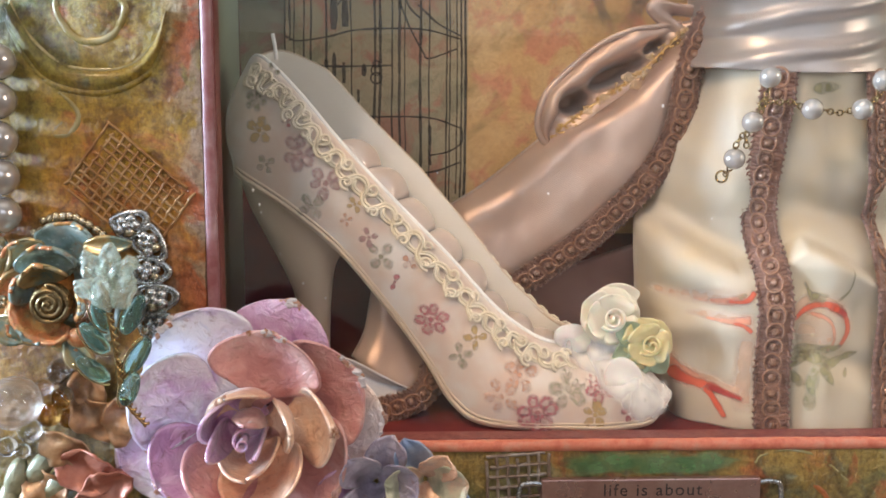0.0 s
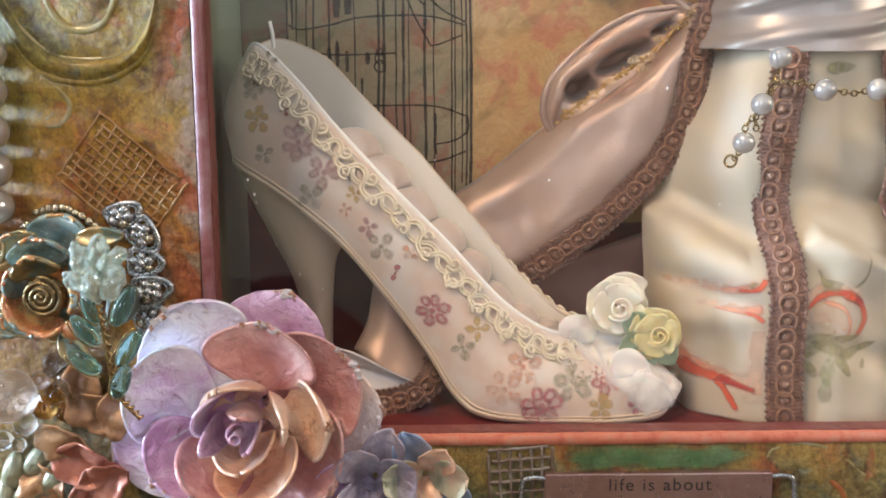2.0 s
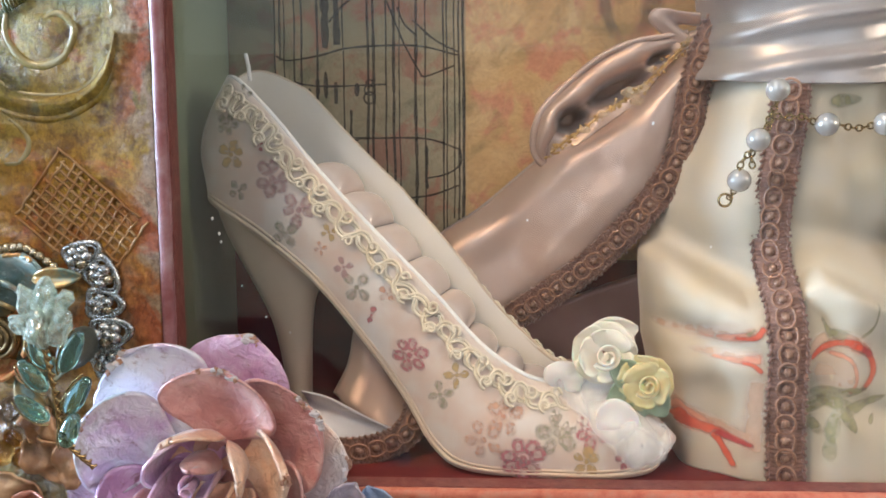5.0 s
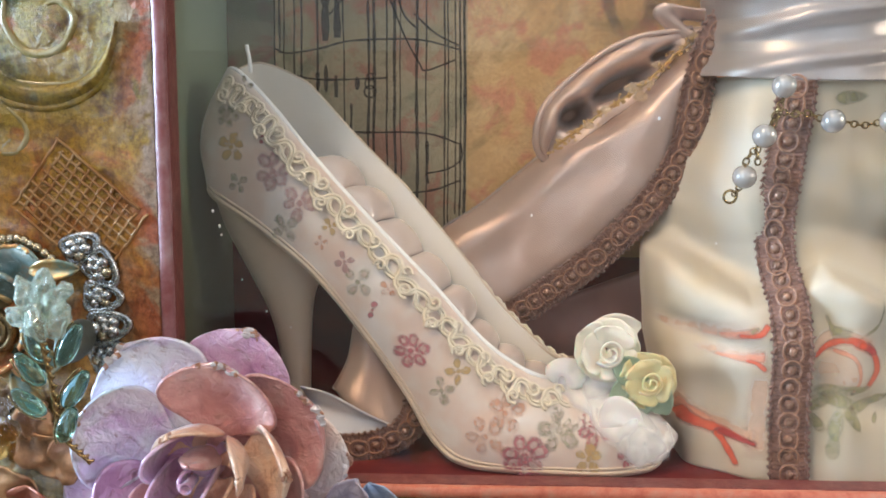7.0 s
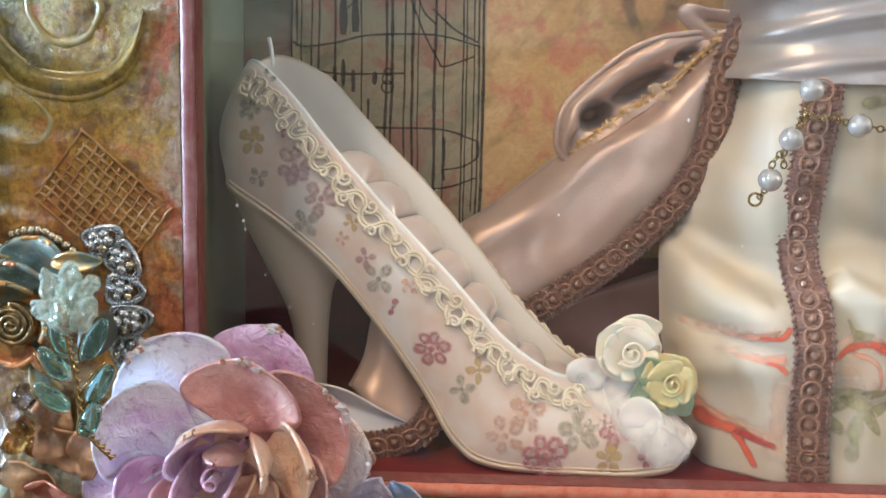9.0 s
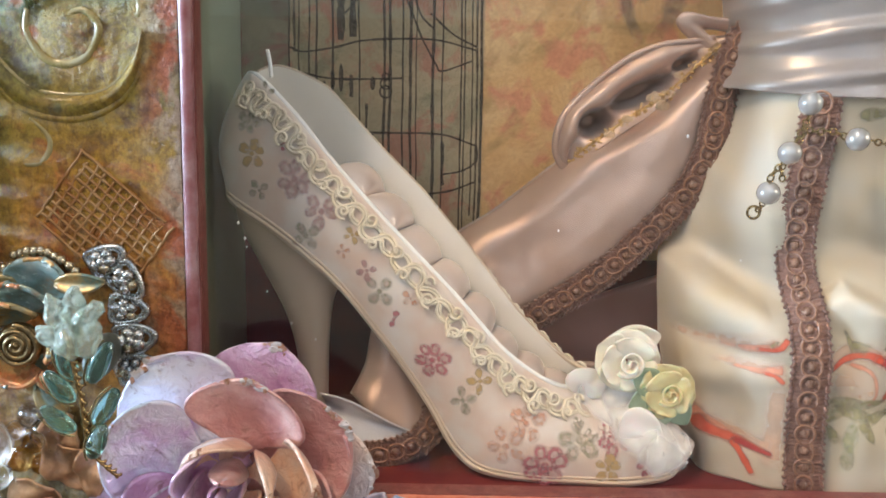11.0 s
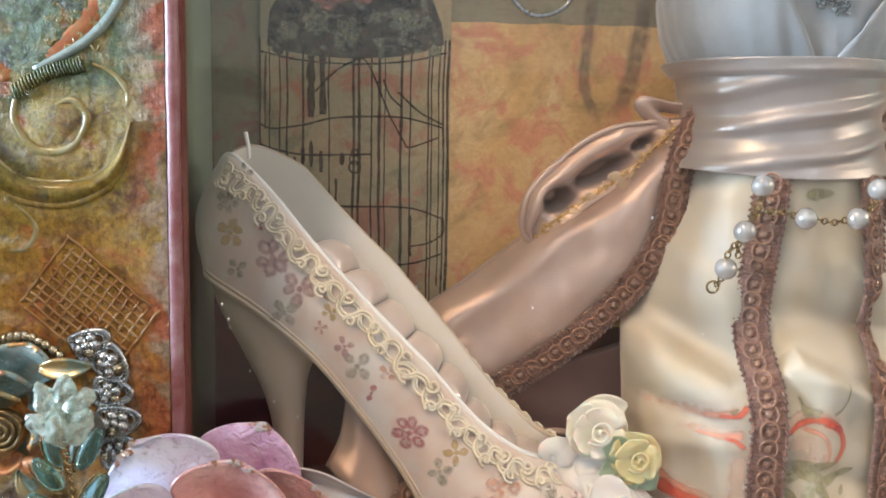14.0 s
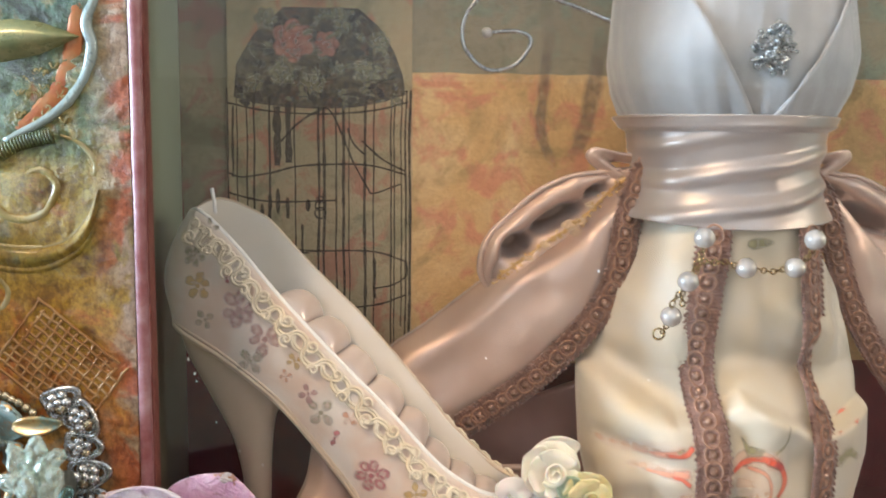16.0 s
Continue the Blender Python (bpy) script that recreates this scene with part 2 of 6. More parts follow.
def panel_paint():
    """Layered acrylics on textured board: blue-green at the top, ochre, then rust orange lower down, dragged and blotched."""
    m, nt, bs = nodes_of("panel_paint")
    v = coords(nt)
    sep = nt.nodes.new("ShaderNodeSeparateXYZ")
    nt.links.new(v, sep.inputs[0])
    big = noise_node(nt, v, 0.035, 5, 0.6, 0.8)
    z = nt.nodes.new("ShaderNodeMath")
    z.operation = "MULTIPLY_ADD"
    nt.links.new(big, z.inputs[0])
    z.inputs[1].default_value = 95
    nt.links.new(sep.outputs[2], z.inputs[2])
    mr = nt.nodes.new("ShaderNodeMapRange")
    mr.inputs[1].default_value, mr.inputs[2].default_value = 0, 220
    nt.links.new(z.outputs[0], mr.inputs[0])
    col = ramp(nt, mr.outputs[0], [(0.12, (0.17, 0.18, 0.07)), (0.30, (0.44, 0.24, 0.05)), (0.44, (0.48, 0.16, 0.035)), (0.54, (0.48, 0.27, 0.025)), (0.67, (0.34, 0.25, 0.03)), (0.78, (0.12, 0.165, 0.05)), (0.94, (0.06, 0.14, 0.085))])
    patch = noise_node(nt, v, 0.09, 6, 0.65, 0.6)
    col = mixed(nt, ramp(nt, patch, [(0.50, (0, 0, 0)), (0.62, (0.4, 0.4, 0.4))]), col, (0.52, 0.31, 0.06))
    mist = noise_node(nt, v, 0.065, 5, 0.65, 1.0)
    col = mixed(nt, ramp(nt, mist, [(0.58, (0, 0, 0)), (0.68, (0.5, 0.5, 0.5))]), col, (0.17, 0.22, 0.18))
    col = mixed(nt, 0.8, col, ramp(nt, patch, [(0.36, (0.26, 0.14, 0.05)), (0.49, (1, 1, 1))]), "MULTIPLY")
    rust = noise_node(nt, v, 0.055, 4, 0.6, 1.2)
    col = mixed(nt, ramp(nt, rust, [(0.58, (0, 0, 0)), (0.68, (0.55, 0.55, 0.55))]), col, (0.50, 0.10, 0.03))
    near = nt.nodes.new("ShaderNodeMapRange")
    near.inputs[1].default_value, near.inputs[2].default_value = -11.0, -2.5
    nt.links.new(sep.outputs[0], near.inputs[0])
    dab = nt.nodes.new("ShaderNodeMath")
    dab.operation = "MULTIPLY"
    left = nt.nodes.new("ShaderNodeMath")
    left.operation = "LESS_THAN"
    left.inputs[1].default_value = 0.05
    nt.links.new(sep.outputs[0], left.inputs[0])
    side = nt.nodes.new("ShaderNodeMath")
    side.operation = "MULTIPLY"
    nt.links.new(near.outputs[0], side.inputs[0])
    nt.links.new(left.outputs[0], side.inputs[1])
    nt.links.new(side.outputs[0], dab.inputs[0])
    nt.links.new(ramp(nt, noise_node(nt, v, 0.05, 4, 0.6, 0.6), [(0.40, (0, 0, 0)), (0.48, (1, 1, 1))]), dab.inputs[1])
    plaster = ramp(nt, noise_node(nt, v, 0.04, 5, 0.6, 1.0), [(0.44, (0.44, 0.12, 0.04)), (0.50, (0.40, 0.27, 0.16)), (0.62, (0.43, 0.32, 0.22))])
    col = mixed(nt, dab.outputs[0], col, plaster)
    fine = noise_node(nt, v, 0.9, 7, 0.7)
    col = mixed(nt, 0.5, col, ramp(nt, fine, [(0.38, (0.20, 0.14, 0.08)), (0.58, (1, 1, 1))]), "MULTIPLY")
    brush = noise_node(nt, coords(nt, (1000, 1000, 260)), 0.45, 5, 0.65, 0.4)
    col = mixed(nt, 0.45, col, ramp(nt, brush, [(0.38, (0.36, 0.26, 0.12)), (0.54, (1, 1, 1))]), "MULTIPLY")
    nt.links.new(col, bs.inputs["Base Color"])
    bs.inputs["Roughness"].default_value = 0.42
    bs.inputs["Coat Weight"].default_value, bs.inputs["Coat Roughness"].default_value = 0.25, 0.22
    bs.inputs["Metallic"].default_value = 0.08
    n1 = bumped(nt, bs, patch, 0.4, 1.2)
    n2 = bumped(nt, bs, noise_node(nt, v, 0.45, 6, 0.75, 0.6), 0.8, 0.9, n1)
    bumped(nt, bs, fine, 0.6, 0.4, n2)
    return m


def pearl_paper(name, stops, stain=(0.26, 0.12, 0.09)):
    """Crumpled pearlescent paper: cloudy tints, a soft shine, brown specks rubbed into the creases."""
    m, nt, bs = nodes_of(name)
    v = coords(nt)
    crease = noise_node(nt, v, 0.16, 5, 0.6, 0.8)
    col = ramp(nt, noise_node(nt, v, 0.07, 4, 0.6, 0.6), [(0.32 + 0.36 * i / (len(stops) - 1), c) for i, c in enumerate(stops)])
    fleck = noise_node(nt, v, 0.26, 6, 0.72, 0.8)
    col = mixed(nt, ramp(nt, fleck, [(0.57, (0, 0, 0)), (0.68, (0.6, 0.6, 0.6))]), col, stain)
    nt.links.new(col, bs.inputs["Base Color"])
    rr = nt.nodes.new("ShaderNodeMapRange")
    rr.inputs[3].default_value, rr.inputs[4].default_value = 0.10, 0.32
    nt.links.new(crease, rr.inputs[0])
    nt.links.new(rr.outputs[0], bs.inputs["Roughness"])
    bs.inputs["Metallic"].default_value = 0.25
    bs.inputs["Specular IOR Level"].default_value = 0.9
    bs.inputs["Sheen Weight"].default_value = 0.3
    bs.inputs["Coat Weight"].default_value, bs.inputs["Coat Roughness"].default_value = 0.8, 0.16
    n1 = bumped(nt, bs, noise_node(nt, v, 0.24, 4, 0.6, 1.0), 0.65, 1.8)
    bumped(nt, bs, noise_node(nt, v, 0.9, 6, 0.7), 0.5, 0.35, n1)
    return m


PANEL = panel_paint()
RIM = mat("rim_pink", [(0.26, 0.08, 0.08), (0.34, 0.15, 0.16), (0.44, 0.27, 0.28)], rough=0.35, bump=0.35, bscale=0.8)
RIM_RED = mat("rim_red", [(0.14, 0.03, 0.025), (0.21, 0.05, 0.04), (0.26, 0.09, 0.07)], scale=0.3, rough=0.4, bump=0.4)
CORAL = mat("rim_coral", [(0.50, 0.11, 0.06), (0.64, 0.20, 0.12), (0.60, 0.27, 0.18)], scale=0.25, rough=0.4, bump=0.4)
MAROON = mat("maroon_lining", [(0.06, 0.009, 0.012), (0.12, 0.016, 0.020), (0.20, 0.030, 0.024)], scale=0.05, rough=0.6, spec=0.25, bump=0.15)


def side_paint():
    m, nt, bs = nodes_of("side_paint")
    v = coords(nt)
    sep = nt.nodes.new("ShaderNodeSeparateXYZ")
    nt.links.new(v, sep.inputs[0])
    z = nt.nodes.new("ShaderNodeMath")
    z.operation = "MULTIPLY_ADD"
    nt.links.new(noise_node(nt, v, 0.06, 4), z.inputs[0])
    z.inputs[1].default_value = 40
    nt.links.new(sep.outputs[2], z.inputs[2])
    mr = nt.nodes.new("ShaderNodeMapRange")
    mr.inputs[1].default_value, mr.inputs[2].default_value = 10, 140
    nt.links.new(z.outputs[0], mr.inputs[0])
    # sage green above, darker and browner towards the floor
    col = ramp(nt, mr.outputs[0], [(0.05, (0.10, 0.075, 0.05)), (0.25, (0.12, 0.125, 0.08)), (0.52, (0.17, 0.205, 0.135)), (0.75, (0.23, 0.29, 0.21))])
    fine = noise_node(nt, v, 0.5, 6, 0.7)
    col = mixed(nt, 0.3, col, ramp(nt, fine, [(0.35, (0.4, 0.4, 0.4)), (0.65, (1, 1, 1))]), "MULTIPLY")
    nt.links.new(col, bs.inputs["Base Color"])
    bs.inputs["Roughness"].default_value = 0.4
    bumped(nt, bs, fine, 0.4, 0.4)
    return m


SIDE = side_paint()
WALL = mat("cream_wall", [(0.58, 0.51, 0.38), (0.62, 0.55, 0.42)], scale=0.01, rough=0.8, bump=0.2)
ROOM = mat("room_plaster", [(0.26, 0.20, 0.15), (0.32, 0.25, 0.19)], scale=0.003, rough=0.85, bump=0.1)
WOOD = mat("floor_wood", [(0.18, 0.10, 0.05), (0.28, 0.16, 0.08)], scale=0.004, rough=0.5, bump=0.1)
WHITE_PAINT = mat("white_paint", [(0.75, 0.74, 0.70), (0.80, 0.79, 0.76)], scale=0.01, rough=0.4, bump=0.05)
PANE = glass("clear_glass", (0.95, 0.96, 0.95), 0.0, 1.5)
SATIN = satin("blush_satin", (0.52, 0.36, 0.285), (0.60, 0.445, 0.375), rough=0.27, weave=0.35)
RUCHE = satin("champagne_satin", (0.58, 0.48, 0.43), (0.70, 0.61, 0.57), rough=0.22, shine=0.35, weave=0.2)
SASH = satin("silver_satin", (0.37, 0.315, 0.285), (0.44, 0.385, 0.355), rough=0.24, weave=0.15, shine=0.5)
SKIRT = satin("cream_satin", (0.45, 0.37, 0.255), (0.46, 0.415, 0.345), rough=0.52, weave=0.03, shine=0.0, grain=0.08)
BODICE = mat("white_voile", [(0.24, 0.235, 0.23), (0.31, 0.305, 0.30)], scale=0.08, rough=0.6, sheen=0.4, bump=0.25)
UPPER = mat("cream_cotton", [(0.60, 0.55, 0.50), (0.57, 0.44, 0.37), (0.62, 0.55, 0.50), (0.65, 0.62, 0.60)], scale=0.07, rough=0.55, bump=0.2, bscale=3, grain=0.12, sheen=0.3)
INSOLE = mat("white_lining", [(0.74, 0.75, 0.75), (0.80, 0.81, 0.81)], scale=0.08, rough=0.6, bump=0.2, bscale=2.5, grain=0.1)
HEEL = mat("ivory_heel", [(0.47, 0.37, 0.27), (0.53, 0.43, 0.33)], scale=0.05, rough=0.4, bump=0.08, grain=0.1)
PIPING = satin("beige_piping", (0.50, 0.40, 0.30), (0.60, 0.49, 0.38), rough=0.4, shine=0.15)
LACE = mat("cream_cord", [(0.68, 0.58, 0.42), (0.80, 0.73, 0.60)], scale=0.2, rough=0.45, bump=0.5, bscale=2.5, grain=0.3, sheen=0.3)
BRAID = mat("mauve_braid", [(0.095, 0.034, 0.018), (0.17, 0.066, 0.038), (0.27, 0.125, 0.08)], scale=0.35, rough=0.5, bump=0.7, bscale=3, grain=0.5, sheen=0.3)
BRAID_CORD = mat("mauve_cord", [(0.20, 0.085, 0.047), (0.36, 0.18, 0.108)], scale=0.4, rough=0.24, bump=0.5, bscale=3, grain=0.35, sheen=0.3)
PEARL = mat("pearl", [(0.46, 0.43, 0.40), (0.56, 0.53, 0.50)], scale=0.12, rough=0.16, metal=0.6, bump=0.0, grain=0.05, coat=1.0)
GOLD = mat("antique_gold", [(0.30, 0.20, 0.08), (0.58, 0.42, 0.20)], scale=0.6, rough=0.2, metal=0.95, bump=0.2)
SILVER = mat("tarnished_silver", [(0.36, 0.37, 0.37), (0.64, 0.66, 0.66)], scale=0.5, rough=0.25, metal=0.95, bump=0.2)
GOLD_BEAD = mat("amber_gold", [(0.60, 0.34, 0.10), (0.85, 0.60, 0.28)], scale=0.6, rough=0.18, metal=0.6, bump=0.1)

# ---- the room, closed round the camera ----
def slab(name, x0, x1, y0, y1, z0, z1, material, label, category):
    return tagged(part(name, box(x0, x1, y0, y1, z0, z1), material, smooth=False), label, category, kind="structure")


slab("wall_north", -1600, 1600, 112, 200, -1200, 1700, WALL, "cream painted wall on which the shadow box hangs", "wall")
slab("floor", -1700, 1700, -1600, 200, -1300, -1200, WOOD, "brown wooden floor of the room", "floor")
slab("ceiling", -1700, 1700, -1600, 200, 1700, 1800, WHITE_PAINT, "white painted ceiling of the room", "ceiling")
wb = bmesh.new()
for x0, x1, z0, z1 in ((-1700, 1000 * WIN_X0, -1200, 1700), (1000 * WIN_X1, 1700, -1200, 1700), (1000 * WIN_X0, 1000 * WIN_X1, -1200, 1000 * WIN_Z0), (1000 * WIN_X0, 1000 * WIN_X1, 1000 * WIN_Z1, 1700)):
    box(x0, x1, -1600, -1500, z0, z1, wb)
tagged(part("wall_south", wb, ROOM, smooth=False), "warm plaster wall with a wide window opening", "wall", kind="structure")
for name, x0, y_lo, y_hi, z_lo, z_hi in (("wall_west", -1700, WEST_Y0, WEST_Y1, WEST_Z0, WEST_Z1), ("wall_east", 1600, EAST_Y0, EAST_Y1, EAST_Z0, EAST_Z1)):
    wb = bmesh.new()
    for y0, y1, z0, z1 in ((-1500, 1000 * y_lo, -1200, 1700), (1000 * y_hi, 200, -1200, 1700), (1000 * y_lo, 1000 * y_hi, -1200, 1000 * z_lo), (1000 * y_lo, 1000 * y_hi, 1000 * z_hi, 1700)):
        box(x0, x0 + 100, y0, y1, z0, z1, wb)
    tagged(part(name, wb, ROOM, smooth=False), "warm plaster wall with a window opening", "wall", kind="structure")

# ---- the shadow box ----
OX0, OX1, OZ0, OZ1 = 3.0, 340.0, 0.0, 300.0      # the opening
PX0, PX1, PZ0, PZ1 = -57.5, 400.0, -62.0, 360.0  # the front panel
WX, FZ, BY = -5.0, -3.0, 86.0                    # inner side wall, inner floor, back
GLASS_Y = 7.5
shadow_box = thing("shadow_box", "painted wooden shadow box frame with a glazed deep recess", "shadow box", at=(0, 0, 0))


def frame_of(x0, x1, z0, z1, gx0, gx1, gz0, gz1, y0, y1):
    bm = bmesh.new()
    box(x0, gx0, y0, y1, z0, z1, bm)
    box(gx1, x1, y0, y1, z0, z1, bm)
    box(gx0, gx1, y0, y1, z0, gz0, bm)
    box(gx0, gx1, y0, y1, gz1, z1, bm)
    return bm


def panel_board(x0, x1, z0, z1, label=""):
    part("front_board", box(x0, x1, 0, GLASS_Y, z0, z1), PANEL, shadow_box, label, smooth=False, bevel=0.6)


panel_board(PX0, OX0 - 3.0, PZ0, PZ1, "board painted in layered ochre, rust and green")
panel_board(OX1 + 3.0, PX1, PZ0, PZ1)
panel_board(OX0 - 3.0, OX1 + 3.0, PZ0, OZ0 - 3.0)
panel_board(OX0 - 3.0, OX1 + 3.0, OZ1 + 3.0, PZ1)


def rim_piece(name, a, b, inward, material):
    """A hand-painted lip along one side of the opening, with a slightly wavy front."""
    a, b, n = Vector(a), Vector(b), Vector(inward)
    prof = [(0.0, -0.1), (0.25, -0.8), (1.5, -0.95), (2.7, -0.8), (3.0, 0.1), (3.0, GLASS_Y - 0.3), (0.0, GLASS_Y - 0.3)]
    length = (b - a).length

    def f(u, v):
        k = round(v * 7) % 7
        o, y = prof[k]
        p = a.lerp(b, u)
        w = wob(p.x, 3.1 * k, p.z, 0.12, 0.35) + wob(p.x, 9.0 + k, p.z, 0.5, 0.15)
        return p + n * (o + w * (0.6 if k in (3, 4) else 0.25)) + Vector((0, y + w * 0.4, 0))
    return part(name, sheet(f, int(length / 1.5), 7), material, shadow_box, smooth=True)


rim_piece("rim", (0, 0, OZ0 - 3.0), (0, 0, OZ1 + 3.0), (1, 0, 0), RIM)
rim_piece("rim", (OX1 + 3.0, 0, OZ0 - 3.0), (OX1 + 3.0, 0, OZ1 + 3.0), (-1, 0, 0), RIM)
rim_piece("rim", (0, 0, OZ0 - 3.0), (OX1 + 3.0, 0, OZ0 - 3.0), (0, 0, 1), CORAL)
rim_piece("rim", (0, 0, OZ1 + 3.0), (OX1 + 3.0, 0, OZ1 + 3.0), (0, 0, -1), RIM)
# dark red inner faces of the opening
for rb in ((OX0 - 0.6, OX0 + 0.25, OZ0, OZ1), (OX1 - 0.25, OX1 + 0.6, OZ0, OZ1), (OX0, OX1, OZ0 - 0.6, OZ0 + 0.2), (OX0, OX1, OZ1 - 0.2, OZ1 + 0.6)):
    part("reveal", box(rb[0], rb[1], 1.2, GLASS_Y - 0.05, rb[2], rb[3]), RIM_RED, shadow_box, "dark red inner edge of the opening", smooth=False, bevel=0.2)
part("side_lining", box(WX - 4, WX, GLASS_Y + 3, BY, FZ, OZ1), SIDE, shadow_box, "side wall painted in mottled sage green, darker and browner towards the floor", smooth=False)
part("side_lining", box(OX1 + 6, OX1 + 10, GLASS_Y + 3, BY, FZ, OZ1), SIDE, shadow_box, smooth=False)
part("base_lining", box(WX - 4, OX1 + 10, GLASS_Y + 3, BY, FZ - 4, FZ), MAROON, shadow_box, "dark maroon floor of the recess", smooth=False)
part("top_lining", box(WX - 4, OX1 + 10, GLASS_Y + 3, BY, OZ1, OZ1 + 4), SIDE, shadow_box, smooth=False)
part("back_board", box(WX - 4, OX1 + 10, BY, BY + 4, FZ - 4, OZ1 + 4), MAROON, shadow_box, smooth=False)
pane = part("glass_pane", box(WX, OX1 + 6, GLASS_Y, GLASS_Y + 2, OZ0 - 3, OZ1 + 3), PANE, shadow_box, "clear glass pane with dust specks", smooth=False)
pane.visible_shadow = False
part("outer_side", frame_of(PX0 + 6, PX1 - 6, PZ0 + 6, PZ1 - 6, WX - 4.2, OX1 + 10.2, FZ - 4.2, OZ1 + 4.2, GLASS_Y + 0.1, 111), PANEL, shadow_box, smooth=False)

# ---- the shoe ----
SOLE = [(0.0, 72), (3, 69), (17, 60), (32, 48), (45, 33), (57.6, 16.5), (66, 4), (76, -0.8), (100, -1.4), (120, -0.8), (127.2, 0.2)]
RIMC = [(5.0, 103.5), (10, 103), (20, 93.5), (32, 79.5), (47, 63.5), (64, 46.4), (79, 30.5), (93, 21.5), (106, 20.0), (118, 17.5), (126.8, 7.0)]


def shoe_mid(u):
    return 49 - 24 * u


def round_end(u, a, b):
    k = 1.0
    if u < a:
        k = math.sqrt(max(1 - (1 - u / a) ** 2, 0))
    if u > 1 - b:
        k *= math.sqrt(max(1 - (1 - (1 - u) / b) ** 2, 0))
    return k


def shoe_wall(u, v, side):
    """The upper: u from the heel's back to the toe, v from the sole to the rim, side -1 towards the glass."""
    s, r = curve([(x, 0, z) for x, z in SOLE], u), curve([(x, 0, z) for x, z in RIMC], u)
    ws = lin([(0, 9), (0.25, 9.5), (0.45, 9), (0.65, 13.5), (0.85, 15), (1, 9)], u) * round_end(u, 0.14, 0.22)
    wr = lin([(0, 7.5), (0.2, 8.5), (0.45, 10), (0.6, 10.5), (0.68, 8.5), (0.74, 5), (0.79, 0), (1, 0)], u) * round_end(u, 0.14, 0.1)
    if side > 0:
        d = lin([(0, 0), (0.08, 3.5), (0.2, 10), (0.4, 11.5), (0.5, 9.5), (0.65, 7), (0.76, 3.5), (0.79, 0), (1, 0)], u)
        r = r + Vector((0.72, 0, 0.7)) * d
    p = s.lerp(r, v)
    bul = math.sin(math.pi * v)
    w = ws * (1 - v) + wr * v + bul * lin([(0, 1.2), (0.3, 2.5), (0.6, 3.5), (0.75, 5.5), (1, 4)], u) * round_end(u, 0.14, 0.2)
    back = max(0, 1 - u / 0.2) ** 1.5
    p = p + Vector((-5.2 * bul * back, 0, -1.5 * bul * back))
    toe = max(0, (u - 0.78) / 0.22)
    p = p + Vector((4.0 * toe * bul, 0, 4.0 * bul * min(1, toe * 2) * (1 - 0.5 * toe)))
    return Vector((p.x, shoe_mid(u) + side * w, p.z))


shoe = thing("high_heeled_shoe", "miniature cream high-heeled shoe with a faded floral print", "shoe", at=(70, 35, FZ))


def on(parent, ob):
    """Keeps the built place of a part under a thing that stands elsewhere."""
    ob.parent = parent
    base = parent
    off = Vector((0, 0, 0))
    while base:
        off += base.location
        base = base.parent
    ob.location = ob.location - off
    return ob


for side in (-1, 1):
    on(shoe, part("upper", sheet(lambda u, v: shoe_wall(u, v, side), 90, 16), UPPER, thick=1.0, label="cream cotton side printed with small flowers"))


def sole_at(u, v):
    a, b = shoe_wall(u, 0, -1), shoe_wall(u, 0, 1)
    return a.lerp(b, v) + Vector((0, 0, -0.6))


on(shoe, part("sole", sheet(sole_at, 80, 6), PIPING, thick=1.4))
on(shoe, part("insole", sheet(lambda u, v: shoe_wall(0.02 + 0.8 * u, 0.08, -1).lerp(shoe_wall(0.02 + 0.8 * u, 0.08, 1), v) + Vector((0.5, 0, 0.8)), 60, 6), INSOLE))
for dv, r in ((0.0, 0.7), (0.045, 0.45)):
    on(shoe, part("piping", tube([shoe_wall(0.03 + 0.95 * i / 120, dv, -1) + Vector((0, -0.4, 0)) for i in range(121)], r, 6), PIPING))


def heel_at(u, v):
    l = curve([(0.5, 0, 71), (4, 0, 60), (10, 0, 48), (17, 0, 33), (20.5, 0, 15), (21.5, 0, FZ)], v)
    r = curve([(34, 0, 46), (31, 0, 43), (29.5, 0, 38), (28.6, 0, 28), (28.2, 0, 13), (28, 0, FZ)], v)
    c, hw = (l + r) / 2, (r - l) / 2
    d = lin([(0, 9), (0.3, 7.5), (0.6, 5), (1, 4)], v)
    a = 2 * math.pi * u
    return Vector((c.x + hw.x * math.cos(a), shoe_mid(0.15) + d * math.sin(a), c.z + hw.z * math.cos(a)))


on(shoe, part("heel", sheet(heel_at, 28, 24, True), HEEL, label="smooth ivory heel"))

# ---- the dress ----
CX = 170.0


FOLDS = ((122, 64, 158, 44, 6.0, -4.6), (124, 52, 156, 32, 7.0, 3.4), (160, 64, 204, 54, 5.5, -4.4), (162, 50, 200, 40, 7.0, 3.2), (141, 100, 132, 62, 4.0, -3.0), (172, 98, 177, 62, 4.5, -2.5),
         (166, 46, 163, -3, 4.0, -2.0), (182, 44, 176, -3, 4.5, -2.2), (147, 96, 150, 66, 4.0, 2.0), (199, 96, 204, 60, 4.0, -2.5), (140, 36, 143, -3, 4.5, -2.0), (126, 38, 152, 30, 3.2, -1.8), (128, 24, 150, 27, 4.0, 1.6), (162, 22, 200, 12, 4.0, -2.0), (178, 78, 206, 66, 4.0, 2.0), (132, 84, 152, 58, 4.0, 1.8))


